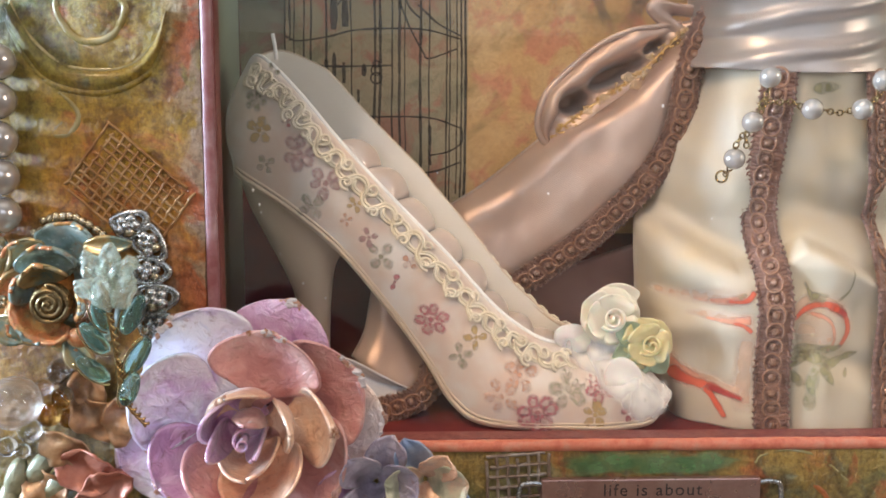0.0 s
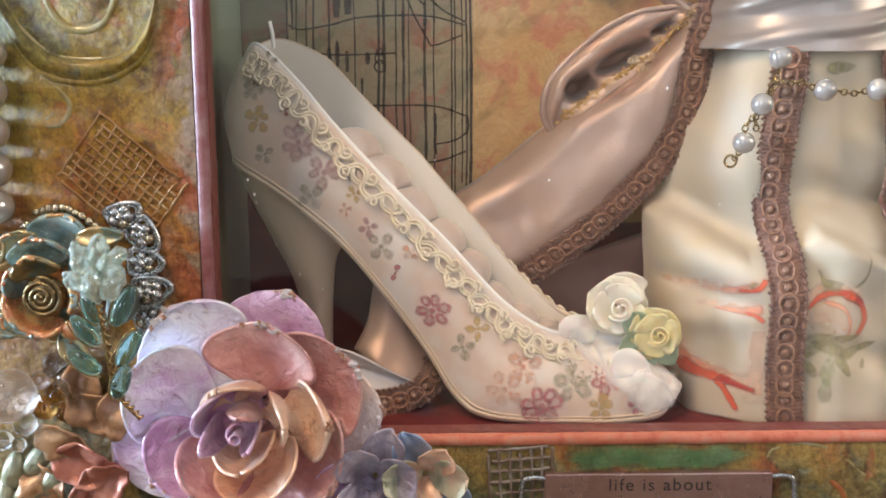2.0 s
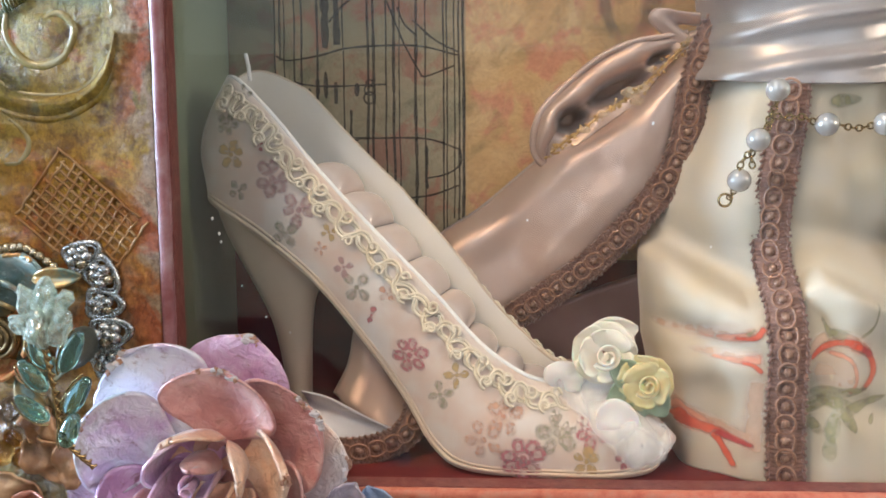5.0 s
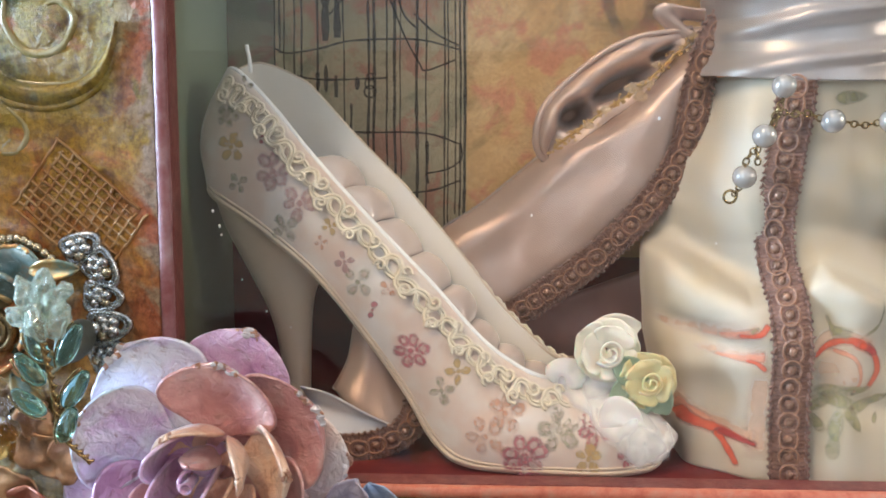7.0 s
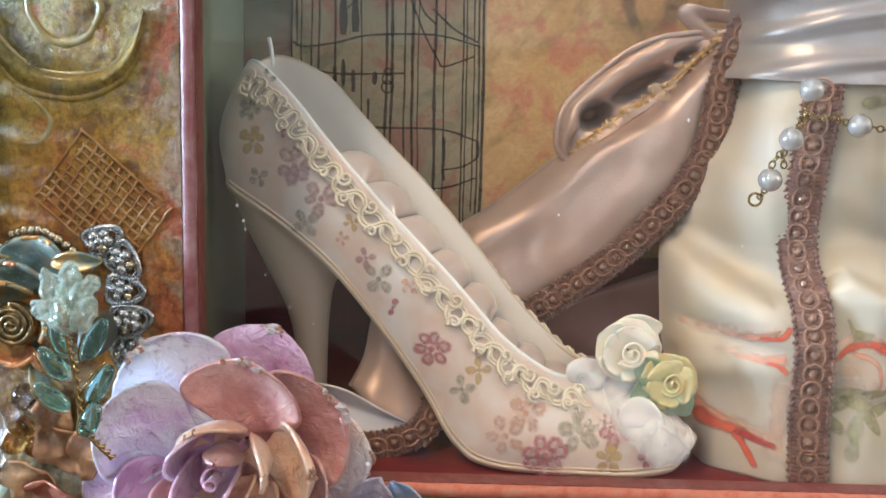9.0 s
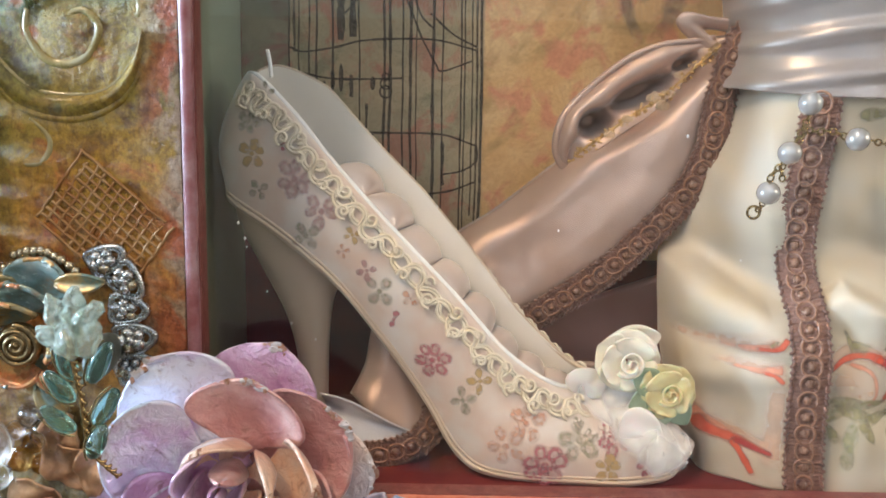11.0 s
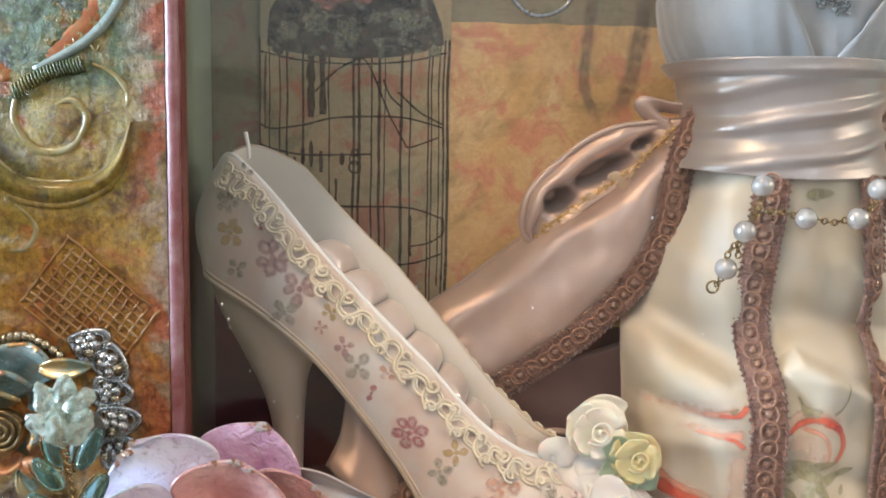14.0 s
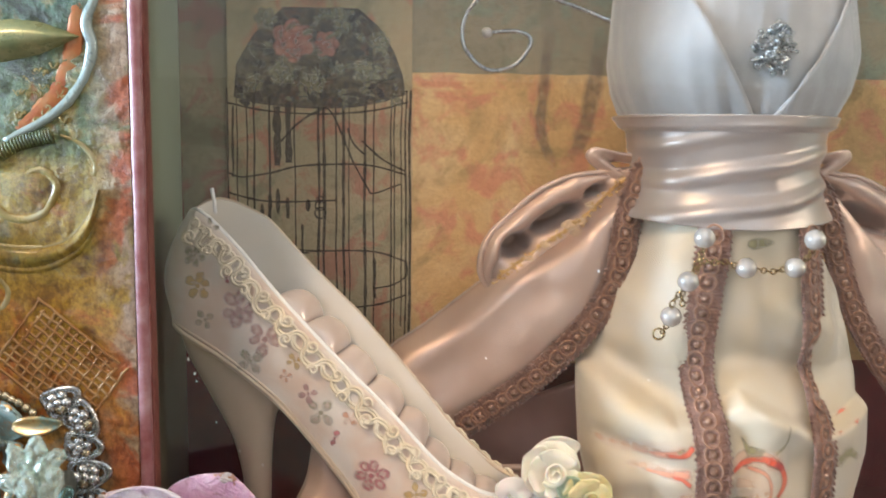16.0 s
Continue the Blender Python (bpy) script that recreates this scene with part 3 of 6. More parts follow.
def fold_depth(x, z):
    """How far the cloth stands out (+) or is drawn in (-) at its creases."""
    out = 0.0
    for x0, z0, x1, z1, w, h in FOLDS:
        dx, dz = x1 - x0, z1 - z0
        t = min(max(((x - x0) * dx + (z - z0) * dz) / (dx * dx + dz * dz), 0), 1)
        d2 = (x - x0 - t * dx) ** 2 + (z - z0 - t * dz) ** 2
        out += h * math.exp(-d2 / (w * w)) * math.sin(math.pi * (0.12 + 0.76 * t))
    return out


def skirt_at(u, v):
    z = FZ + (102 - FZ) * v
    a = radians(-105 + 210 * u)
    w = lin([(FZ, 37), (12, 40), (30, 43.5), (55, 44), (80, 38), (102, 28)], z)
    d = lin([(FZ, 35), (20, 33.5), (46, 31.5), (58, 27.5), (102, 29)], z)
    k = 1 + 0.03 * math.sin(5 * a + 0.05 * z) * (1 - 0.6 * v) + 0.015 * math.sin(11 * a + 1) * (1 - v)
    sa, ca = math.sin(a), math.cos(a)
    sx, cy = math.copysign(abs(sa) ** 0.96, sa), ca ** 0.85 if ca > 0 else ca
    x = CX + w * k * sx
    crease = lin([(110, 61), (130, 57), (148, 46), (154, 47), (166, 54), (190, 42), (220, 50)], x)
    drop = min(max((crease - z) / 4.5, 0), 1)
    out = fold_depth(x, z) + 5.0 * drop * drop * (3 - 2 * drop) - 2.2 + 0.8 * wob(x, 1, z, 0.05) + 0.25 * wob(x, 4, z, 0.17)
    return Vector((x + 0.3 * out * sa, 50 - d * k * cy - out, z))


dress = thing("dress", "miniature cream satin dress with a rose-printed skirt", "dress", at=(CX, 50, FZ))
on(dress, part("skirt", sheet(skirt_at, 200, 140), SKIRT, thick=0.6, label="cream satin skirt printed with red roses"))


def waist_at(u, v):
    a = radians(-115 + 230 * u)
    z = 100 + 33 * v
    ph = v * 3.0 - 0.50 * math.sin(a + 0.2) + 0.04 * math.sin(5 * a)
    fr = ph - math.floor(ph)
    amp = 1.3 + 0.7 * math.sin(2.3 * math.floor(ph) + 0.5) + 0.5 * math.sin(2 * a + 1.7 * math.floor(ph))
    fold = amp * (0.5 - 0.5 * math.cos(2 * math.pi * fr)) ** 2.6 - 0.6 + 0.2 * wob(a * 6, 3, z, 0.2)
    w = lin([(0, 32.8), (0.08, 32.2), (0.3, 29.6), (0.5, 29.0), (0.86, 31), (0.9, 33.2), (1, 34.0)], v) + 0.5 * fold
    return Vector((CX + w * math.sin(a), 50 - (w - 3 + fold) * math.cos(a), z + 2.5 * math.sin(a) * math.sin(a) * (1 - v)))


on(dress, part("sash", sheet(waist_at, 70, 96), SASH, thick=0.8, label="silvery pleated satin sash at the waist"))


def bodice_at(u, v):
    a = radians(-115 + 230 * u)
    z = 131 + 75 * v
    w = lin([(0, 31), (0.12, 35), (0.25, 36.5), (0.5, 35), (1, 30)], v)
    bust = 5 * math.exp(-((v - 0.35) / 0.22) ** 2) * abs(math.sin(2 * a)) if abs(a) < 1.57 else 0
    f = 0.9 * math.sin(9 * a + 3 * v) + 0.7 * math.sin(4 * a - 9 * v) + 0.45 * math.sin(31 * a + 7 * v + 2 * math.sin(5 * v)) * (1.1 - v)
    return Vector((CX + (w + f * 0.4) * math.sin(a), 50 - (w - 5 + bust + f) * math.cos(a), z))


on(dress, part("bodice", sheet(bodice_at, 60, 40), BODICE, thick=0.6, label="sheer white gathered bodice"))

# ---- the satin train behind the shoe ----
TRAIN_U = [(150, 50, 121), (127.5, 50.5, 101.5), (111.5, 51, 90.3), (98.5, 53, 81.2), (80, 61, 68), (67, 60, 57), (59, 57, 46), (52, 52, 36)]
TRAIN_L = [(152, 49, 116), (139, 47, 100), (132, 47, 76), (119, 50, 56), (103, 57, 38), (89, 60, 30), (76, 57, 20), (64, 50, 11)]


def train_at(u, v):
    a, b = curve(TRAIN_U, u), curve(TRAIN_L, u)
    p = a.lerp(b, v)
    bul = math.sin(math.pi * v) ** 0.6
    dent = 3.6 * wob(p.x, 3, p.z, 0.05) + 0.25 * wob(p.x, 8, p.z, 0.16)
    return p + Vector((0, 8.0 * max(0, 1 - v / 0.26) ** 2 - 3.5 * bul - (0.8 * math.sin(5 * u + 3 * v) + dent) * bul, 1.6 * math.sin(17 * u + 1) * (1 - v) ** 2))


train = thing("satin_train", "blush satin train of the dress, edged with mauve braid", "fabric", at=(100, 58, FZ))
on(train, part("cloth", sheet(train_at, 80, 40), SATIN, thick=0.7))

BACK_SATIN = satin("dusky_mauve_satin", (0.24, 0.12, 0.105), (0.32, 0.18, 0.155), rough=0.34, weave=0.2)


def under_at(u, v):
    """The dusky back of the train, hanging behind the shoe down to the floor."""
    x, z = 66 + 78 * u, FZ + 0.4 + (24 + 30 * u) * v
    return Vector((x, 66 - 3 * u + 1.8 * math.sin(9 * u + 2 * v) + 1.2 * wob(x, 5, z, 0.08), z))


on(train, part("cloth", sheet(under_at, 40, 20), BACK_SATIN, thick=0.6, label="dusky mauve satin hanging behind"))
on(train, part("hem", tube([(90 + 0.46 * i, 52 + 0.06 * i, 22 - 0.10 * i + 0.5 * math.sin(0.2 * i)) for i in range(61)], 1.3, 8), SATIN))



def lining_at(u, v):
    p = shoe_wall(0.01 + 0.77 * u, 0.1 + 0.9 * v, 1)
    return p + Vector((0.2, -0.9, 0.1))


# White lining again; the cream tint puts warm light into the cloth's colour.
LINING = mat("warm_lit_lining", [(0.72, 0.68, 0.60), (0.77, 0.74, 0.69)], scale=0.06, rough=0.6, bump=0.2, bscale=2.5, grain=0.1, sheen=0.3)
on(shoe, part("lining", sheet(lining_at, 70, 12), LINING, label="smooth white inner lining"))

# ---- papers on the back, with the printed birdcage ----
def paper_mat(name, stops, blot, scale=0.04, lines=0.0):
    m, nt, bs = nodes_of(name)
    v = coords(nt)
    col = ramp(nt, noise_node(nt, v, scale, 6, 0.6, 0.5), [(0.3 + 0.4 * i / (len(stops) - 1), c) for i, c in enumerate(stops)])
    b = noise_node(nt, v, 0.075, 4, 0.6, 0.8)
    col = mixed(nt, ramp(nt, b, [(0.52, (0, 0, 0)), (0.62, (0.7, 0.7, 0.7))]), col, blot)
    moss = noise_node(nt, v, 0.045, 5, 0.6, 0.9)
    col = mixed(nt, ramp(nt, moss, [(0.53, (0, 0, 0)), (0.66, (0.6, 0.6, 0.6))]), col, tuple(0.62 * a * b for a, b in zip(stops[0], (0.9, 1.05, 0.9))))
    vein = noise_node(nt, v, 0.22, 7, 0.75, 2.0)
    col = mixed(nt, 0.42, col, ramp(nt, vein, [(0.45, (1, 1, 1)), (0.49, (0.42, 0.33, 0.22)), (0.53, (1, 1, 1))]), "MULTIPLY")
    if lines:
        script = noise_node(nt, coords(nt, (500, 500, 1700)), 0.9, 3, 0.6)
        col = mixed(nt, lines, col, ramp(nt, script, [(0.36, (0.40, 0.30, 0.18)), (0.42, (1, 1, 1))]), "MULTIPLY")
    fine = noise_node(nt, v, 1.1, 6, 0.7)
    col = mixed(nt, 0.14, col, ramp(nt, fine, [(0.35, (0.45, 0.42, 0.36)), (0.65, (1, 1, 1))]), "MULTIPLY")
    nt.links.new(col, bs.inputs["Base Color"])
    bs.inputs["Roughness"].default_value = 0.6
    bumped(nt, bs, fine, 0.2, 0.15)
    return m


OLIVE_PAPER = paper_mat("olive_paper", [(0.15, 0.145, 0.085), (0.21, 0.19, 0.12), (0.26, 0.22, 0.14)], (0.24, 0.09, 0.07))
CAGE_PAPER = paper_mat("tan_paper", [(0.28, 0.245, 0.145), (0.38, 0.31, 0.18), (0.44, 0.32, 0.18)], (0.44, 0.14, 0.085), 0.03)
OCHRE_PAPER = paper_mat("ochre_paper", [(0.52, 0.31, 0.12), (0.64, 0.39, 0.16), (0.68, 0.47, 0.24)], (0.60, 0.21, 0.13), 0.03, 0.18)
SCRIPT_PAPER = paper_mat("script_paper", [(0.24, 0.20, 0.12), (0.31, 0.26, 0.17)], (0.22, 0.26, 0.18), 0.05, 0.35)
INK = printed("sepia_ink", [(0.030, 0.017, 0.010), (0.045, 0.028, 0.016)], 0.86, 0.45)
DARK_INK = printed("dark_green_ink", [(0.030, 0.022, 0.020), (0.055, 0.045, 0.038), (0.10, 0.08, 0.06)], 0.85, 0.25)
PINK_INK = printed("faded_pink_ink", [(0.38, 0.15, 0.12), (0.46, 0.24, 0.18)], 0.62, 0.25)
CREAM_INK = printed("cream_ink", [(0.30, 0.26, 0.17), (0.20, 0.20, 0.13)], 0.58, 0.3)
BROWN_INK = printed("brown_ink", [(0.20, 0.13, 0.08), (0.28, 0.19, 0.12)], 0.6, 0.15, True)


def torn(name, x0, x1, z0, z1, y, material, label):
    """A flat paper with slightly uneven edges."""
    bm = bmesh.new()
    n = 40
    ring = []
    for i in range(4 * n):
        k, t = divmod(i, n)
        t /= n
        x, z = [(x0 + (x1 - x0) * t, z0), (x1, z0 + (z1 - z0) * t), (x1 - (x1 - x0) * t, z1), (x0, z1 - (z1 - z0) * t)][k]
        w = wob(x, y, z, 0.25, 0.5)
        ring.append((x + (w if k in (1, 3) else 0), z + (w if k in (0, 2) else 0)))
    front = [bm.verts.new((x, y - 0.25, z)) for x, z in ring]
    back = [bm.verts.new((x, y, z)) for x, z in ring]
    bm.faces.new(front)
    bm.faces.new(back[::-1])
    for i in range(4 * n):
        j = (i + 1) % (4 * n)
        bm.faces.new((front[i], back[i], back[j], front[j]))
    return tagged(part(name, bm, material, smooth=False), label, "paper")


torn("backing_paper", WX + 0.2, 110, 74, 290, BY - 0.05, OLIVE_PAPER, "olive patterned paper lining the back of the recess")
torn("backing_paper", 70, OX1 + 5, 147.5, 290, BY - 0.35, SCRIPT_PAPER, "green-grey script-printed paper glued to the back")
torn("backing_paper", 72.5, OX1 + 5, 46, 148, BY - 0.65, OCHRE_PAPER, "ochre crackled paper with faded red blotches")
cage_print = thing("birdcage_print", "tan paper printed with a dark sepia birdcage and roses", "print", at=(42, BY, 60))
on(cage_print, part("paper", box(11, 73.2, BY - 1.25, BY - 0.95, 52, 285), CAGE_PAPER, smooth=False, bevel=0.1))
INK_Y = BY - 1.30


def inked(pts, w, material=INK, name="printed_line"):
    """A drawn stroke lying on the paper, of uneven width."""
    p = [Vector((x, 0, z)) for x, z in pts]
    bm = bmesh.new()
    rows = []
    for i, q in enumerate(p):
        d = (p[min(i + 1, len(p) - 1)] - p[max(i - 1, 0)]).normalized()
        n = Vector((-d.z, 0, d.x))
        k = w * (0.8 + 0.9 * abs(wob(q.x, 4, q.z, 0.5))) / 2
        rows.append((bm.verts.new(Vector((q.x, INK_Y, q.z)) + n * k), bm.verts.new(Vector((q.x, INK_Y, q.z)) - n * k)))
    for a, b in zip(rows, rows[1:]):
        bm.faces.new((a[0], a[1], b[1], b[0]))
    return on(cage_print, part(name, bm, material, smooth=False))


def blob_pts(cx, cz, rx, rz, ang=0.0, point=0.0, n=14):
    """A leaf or petal outline; point sharpens its far end."""
    out = []
    for i in range(n):
        a = 2 * math.pi * i / n
        x, z = rx * math.cos(a), rz * math.sin(a) * (1 - point * (0.5 + 0.5 * math.cos(a)))
        out.append((cx + x * math.cos(ang) - z * math.sin(ang), cz + x * math.sin(ang) + z * math.cos(ang)))
    return out


def ink_blob(pts, material, lift=0.0, name="printed_petal"):
    bm = bmesh.new()
    bm.faces.new([bm.verts.new((x, INK_Y - lift, z)) for x, z in pts])
    return on(cage_print, part(name, bm, material, smooth=False))


BARS = ((10.9, .45), (13.9, .45), (17.2, .5), (19.6, .7), (24.9, .7), (33.3, .5), (41.2, .8), (43.0, .9), (47.2, .55), (49.8, .9), (51.7, .4), (57.2, .9), (60.2, .5), (66.1, .6), (67.2, .45), (69.6, .45), (71.1, .6), (72.5, .8))
for i, (x, w) in enumerate(BARS):
    lo, hi = (54 if i % 3 else 60), 139 - 3 * math.cos((x - 42) / 10)
    inked([(x + wob(x, 0, z, 0.06, 0.5), z) for z in np.linspace(lo, hi, 40)], 1.05 * w)
for x, z0, z1, w in ((27.3, 116, 136, 2.2), (31.1, 117, 136, 1.9), (30.6, 98, 105, 1.2), (24.6, 97, 106, 1.1), (60.4, 70, 84, 1.0), (35.5, 84, 96, 0.8), (12.4, 112, 136, 0.8)):
    inked([(x + wob(x, 3, z, 0.2, 0.4), z) for z in np.linspace(z0, z1, 12)], w)
for pts in (((11, 113.5), (15.2, 112.1), (25.4, 113.6), (34, 115.8), (46, 116.6), (58.8, 116.3), (70.8, 113.3)), ((53.4, 116.7), (57.9, 108.8), (60.1, 106.7), (69.8, 110.1)), ((11, 107), (13.5, 105.9), (25.4, 103.7), (47.1, 104.2)),
            ((30, 88), (38.6, 86.7), (59.4, 86.5), (71.5, 82.9)), ((60.2, 73.4), (67, 74.8), (71.6, 78.2), (71.4, 83)), ((28.6, 124.2), (34, 130), (40.3, 134.1), (45.7, 134.2), (53.4, 116.7)), ((56, 124.7), (63, 118.5), (70.8, 114.4)),
            ((51.1, 128.8), (53.3, 123.6), (57, 120)), ((11, 137), (24, 134.5), (42, 133.6), (60, 135), (72, 138)), ((20, 69), (40, 66.5), (60, 67.5), (71, 71)), ((14, 90), (24, 87), (38, 86))):
    inked([(q.x, q.z) for q in spline([(x, 0, z) for x, z in pts], 30)], 0.65)
# padlock
for cz, r in ((104.6, 1.1), (102.4, 1.7), (99.8, 1.9)):
    inked([(41.8 + r * math.cos(a), cz + r * math.sin(a)) for a in np.linspace(0, 6.3, 16)], 0.6)
ink_blob(blob_pts(37.6, 102.5, 0.9, 2.2), INK)
ink_blob(blob_pts(27.4, 104, 0.8, 4.5), INK)
ink_blob(blob_pts(22, 100, 0.7, 3.2), INK)
# dark leafy dome with a rose
dome = [(13, 139), (20, 137), (30, 135.8), (42, 135.3), (54, 136), (64, 138), (71, 140.5), (70, 147), (67, 155), (62, 163), (55, 169), (30, 169), (20, 160), (14, 150)]
ink_blob(dome, DARK_INK)
for i in range(110):
    x, z = rnd(13, 70), rnd(137, 169)
    if ((x - 42) / 28) ** 2 + ((z - 137) / 32) ** 2 < 1:
        ink_blob(blob_pts(x, z, rnd(1.2, 3.4), rnd(0.8, 1.9), rnd(0, 6.3), 0.6), CREAM_INK if i % 4 else DARK_INK, 0.04 + 0.002 * i)
for cx, cz, r in ((33, 158, 6.5), (58, 148, 4.6), (29, 147, 4.0), (40, 144, 3.6), (44, 157, 4.0), (62, 158, 3.4), (20, 144, 3.0), (50, 165, 4.0), (24, 165, 3.6)):
    for k in range(6):
        a = k * 1.05 + cx
        ink_blob(blob_pts(cx + r * 0.55 * math.cos(a), cz + r * 0.55 * math.sin(a), r * 0.6, r * 0.45, a), PINK_INK if cx in (33, 44) else CREAM_INK, 0.16 + 0.004 * k)
    inked([(cx + (0.4 + 0.3 * t) * r * 0.5 * math.cos(5 * t), cz + (0.4 + 0.3 * t) * r * 0.5 * math.sin(5 * t)) for t in np.linspace(0, 2.2, 18)], 0.35, INK)
# pale brown printed arcs on the ochre paper
arcs = thing("printed_arcs", "faded brown brushed arcs on the ochre paper", "print", at=(125, BY, 120))
for pts, w in (([(121, 170), (119, 145), (118.3, 128), (123.6, 115)], 4.5), ([(139, 165), (136, 142), (132.5, 126), (130, 120)], 6.0)):
    p = spline([(x, 0, z) for x, z in pts], 20)
    bm = bmesh.new()
    fade = bm.verts.layers.float.new("fade")
    rows = []
    for i, q in enumerate(p):
        row = []
        for k, fd in ((-0.6, 0.0), (-0.3, 0.8), (0.3, 0.8), (0.6, 0.0)):
            v = bm.verts.new((q.x + k * w * (1 + wob(q.x, 0, q.z, 0.2, 0.4)), BY - 1.0, q.z))
            v[fade] = fd * min(1, i / 4, (20 - i) / 4)
            row.append(v)
        rows.append(row)
    for a, b in zip(rows, rows[1:]):
        for k in range(3):
            bm.faces.new((a[k], a[k + 1], b[k + 1], b[k]))
    on(arcs, part("brush_stroke", bm, BROWN_INK, smooth=False))

# ---- trims of the shoe ----
LOOK = [(u / 100, v / 24) for u in range(2, 100) for v in range(1, 24)]
LOOK_P = [shoe_wall(u, v, -1) for u, v in LOOK]
LOOK_XZ = np.array([(p.x, p.z) for p in LOOK_P])
LOOK_Y = np.array([p.y for p in LOOK_P])


def shoe_skin(x, z, lift=0.75):
    """The place on the shoe's outer side over (x, z)."""
    d = ((LOOK_XZ - (x, z)) ** 2).sum(1)
    k = np.argsort(d)[:5]
    w = 1 / (d[k] + 0.05)
    return Vector((x, float((LOOK_Y[k] * w).sum() / w.sum()) - lift, z))


def decal(skin, pts, material, parent, name, lift):
    """A printed shape with a soft edge, laid on a curved surface."""
    cx, cz = sum(p[0] for p in pts) / len(pts), sum(p[1] for p in pts) / len(pts)
    bm = bmesh.new()
    fade = bm.verts.layers.float.new("fade")
    mid = bm.verts.new(skin(cx, cz, lift))
    mid[fade] = 1.0
    rings = []
    for k, f in ((0.5, 1.0), (0.8, 0.85), (1.05, 0.0)):
        ring = []
        for x, z in pts:
            v = bm.verts.new(skin(cx + (x - cx) * k, cz + (z - cz) * k, lift))
            v[fade] = f
            ring.append(v)
        rings.append(ring)
    n = len(pts)
    for i in range(n):
        j = (i + 1) % n
        bm.faces.new((mid, rings[0][i], rings[0][j]))
        for a, b in zip(rings, rings[1:]):
            bm.faces.new((a[i], b[i], b[j], a[j]))
    return on(parent, part(name, bm, material))


PLUM = printed("plum_print", [(0.30, 0.16, 0.16), (0.40, 0.23, 0.24), (0.42, 0.26, 0.28)], 0.60, 0.5, True)
BERRY = printed("berry_print", [(0.36, 0.09, 0.12), (0.48, 0.17, 0.19)], 0.66, 0.5, True)
SAGE = printed("sage_print", [(0.24, 0.23, 0.15), (0.36, 0.34, 0.25)], 0.50, 0.4, True)
PEACH = printed("peach_print", [(0.58, 0.27, 0.17), (0.62, 0.36, 0.25)], 0.48, 0.3, True)
MUSTARD = printed("mustard_print", [(0.44, 0.29, 0.10), (0.5, 0.36, 0.16)], 0.62, 0.4, True)
PALE_PRINT = printed("pale_print", [(0.62, 0.50, 0.44), (0.68, 0.58, 0.52)], 0.55, 0.4, True)
LIFT = [0.62]


def print_flower(x, z, r, material, petals=5, turn=0.0, fat=0.46):
    LIFT[0] += 0.006
    for k in range(petals):
        a = turn + 2 * math.pi * k / petals + rnd(-0.18, 0.18)
        d, q = r * rnd(0.56, 0.68), rnd(0.85, 1.15)
        pts = blob_pts(x + d * math.cos(a), z + d * math.sin(a), 0.46 * r * q, 0.30 * r * q, a + rnd(-0.2, 0.2), -0.35)
        pts = [(px + wob(px, r, pz, 0.9, 0.35), pz + wob(pz, r, px, 0.9, 0.35)) for px, pz in pts]
        decal(shoe_skin, pts, material, shoe, "printed_petal", LIFT[0])
        if r > 4:
            mid = [(x + d * math.cos(a) + (px - x - d * math.cos(a)) * 0.5, z + d * math.sin(a) + (pz - z - d * math.sin(a)) * 0.5) for px, pz in pts]
            decal(shoe_skin, mid, PALE_PRINT, shoe, "printed_petal", LIFT[0] + 0.03)
    decal(shoe_skin, blob_pts(x, z, 0.2 * r, 0.2 * r), material, shoe, "printed_petal", LIFT[0] + 0.05)


for x, z, r, m, n, t in ((21, 76, 5.2, PLUM, 6, .3), (28.5, 67.5, 5.0, PLUM, 5, .9), (9, 82.5, 4.0, MUSTARD, 5, .2), (11, 72.5, 3.0, SAGE, 4, .5), (8, 91, 3.4, SAGE, 5, 0), (17.4, 85, 1.8, BERRY, 3, .8),
                         (24, 60.5, 4.2, SAGE, 4, .7), (12.5, 99, 2.8, SAGE, 4, .1), (59.2, 28.5, 5.0, BERRY, 6, .2), (48.5, 39, 2.6, BERRY, 2, 1.2), (108, 10.5, 4.8, BERRY, 6, .4), (89.5, 2.8, 6.0, BERRY, 7, .15),
                         (98.5, 9.5, 5.4, SAGE, 5, .5), (84.5, 13.5, 5.2, PEACH, 5, .1), (116.5, 3.2, 3.2, BERRY, 5, .6), (106, 2.6, 3.8, MUSTARD, 5, .3), (37, 61.5, 2.6, MUSTARD, 4, .4), (34.5, 57, 2.0, PEACH, 4, .2),
                         (44.5, 46.5, 4.4, SAGE, 4, .9), (41, 52, 3.0, PLUM, 4, .2), (67.5, 18.5, 3.6, SAGE, 4, .3), (53, 45, 2.4, PEACH, 4, .8), (79, 7.5, 5.5, PEACH, 5, .7), (72, 24, 3.4, MUSTARD, 4, .1), (121, 8, 3.0, PLUM, 4, .3)):
    print_flower(x, z, r, m, n, t)


def rim_frame(u, side=-1, v=0.95):
    p = shoe_wall(u, v, side)
    t = (shoe_wall(min(u + 0.004, 1), v, side) - shoe_wall(max(u - 0.004, 0), v, side)).normalized()
    d = (shoe_wall(u, v - 0.12, side) - p)
    d = (d - t * d.dot(t)).normalized()
    return p, t, d


WAVES = 15


def lace_line(s, ph, amp):
    """The middle line of a strand of the trim: along and across the rim, in soft uneven waves."""
    a = WAVES * 2 * math.pi * s + 0.5 * math.sin(7 * s) + ph
    k = 1 + 0.18 * math.sin(0.61 * a)
    return 119 * s + 0.45 * k * math.sin(2 * a) + 0.5 * math.sin(0.43 * a), 2.9 + amp * k * math.cos(a) + 0.35 * math.sin(0.23 * a)


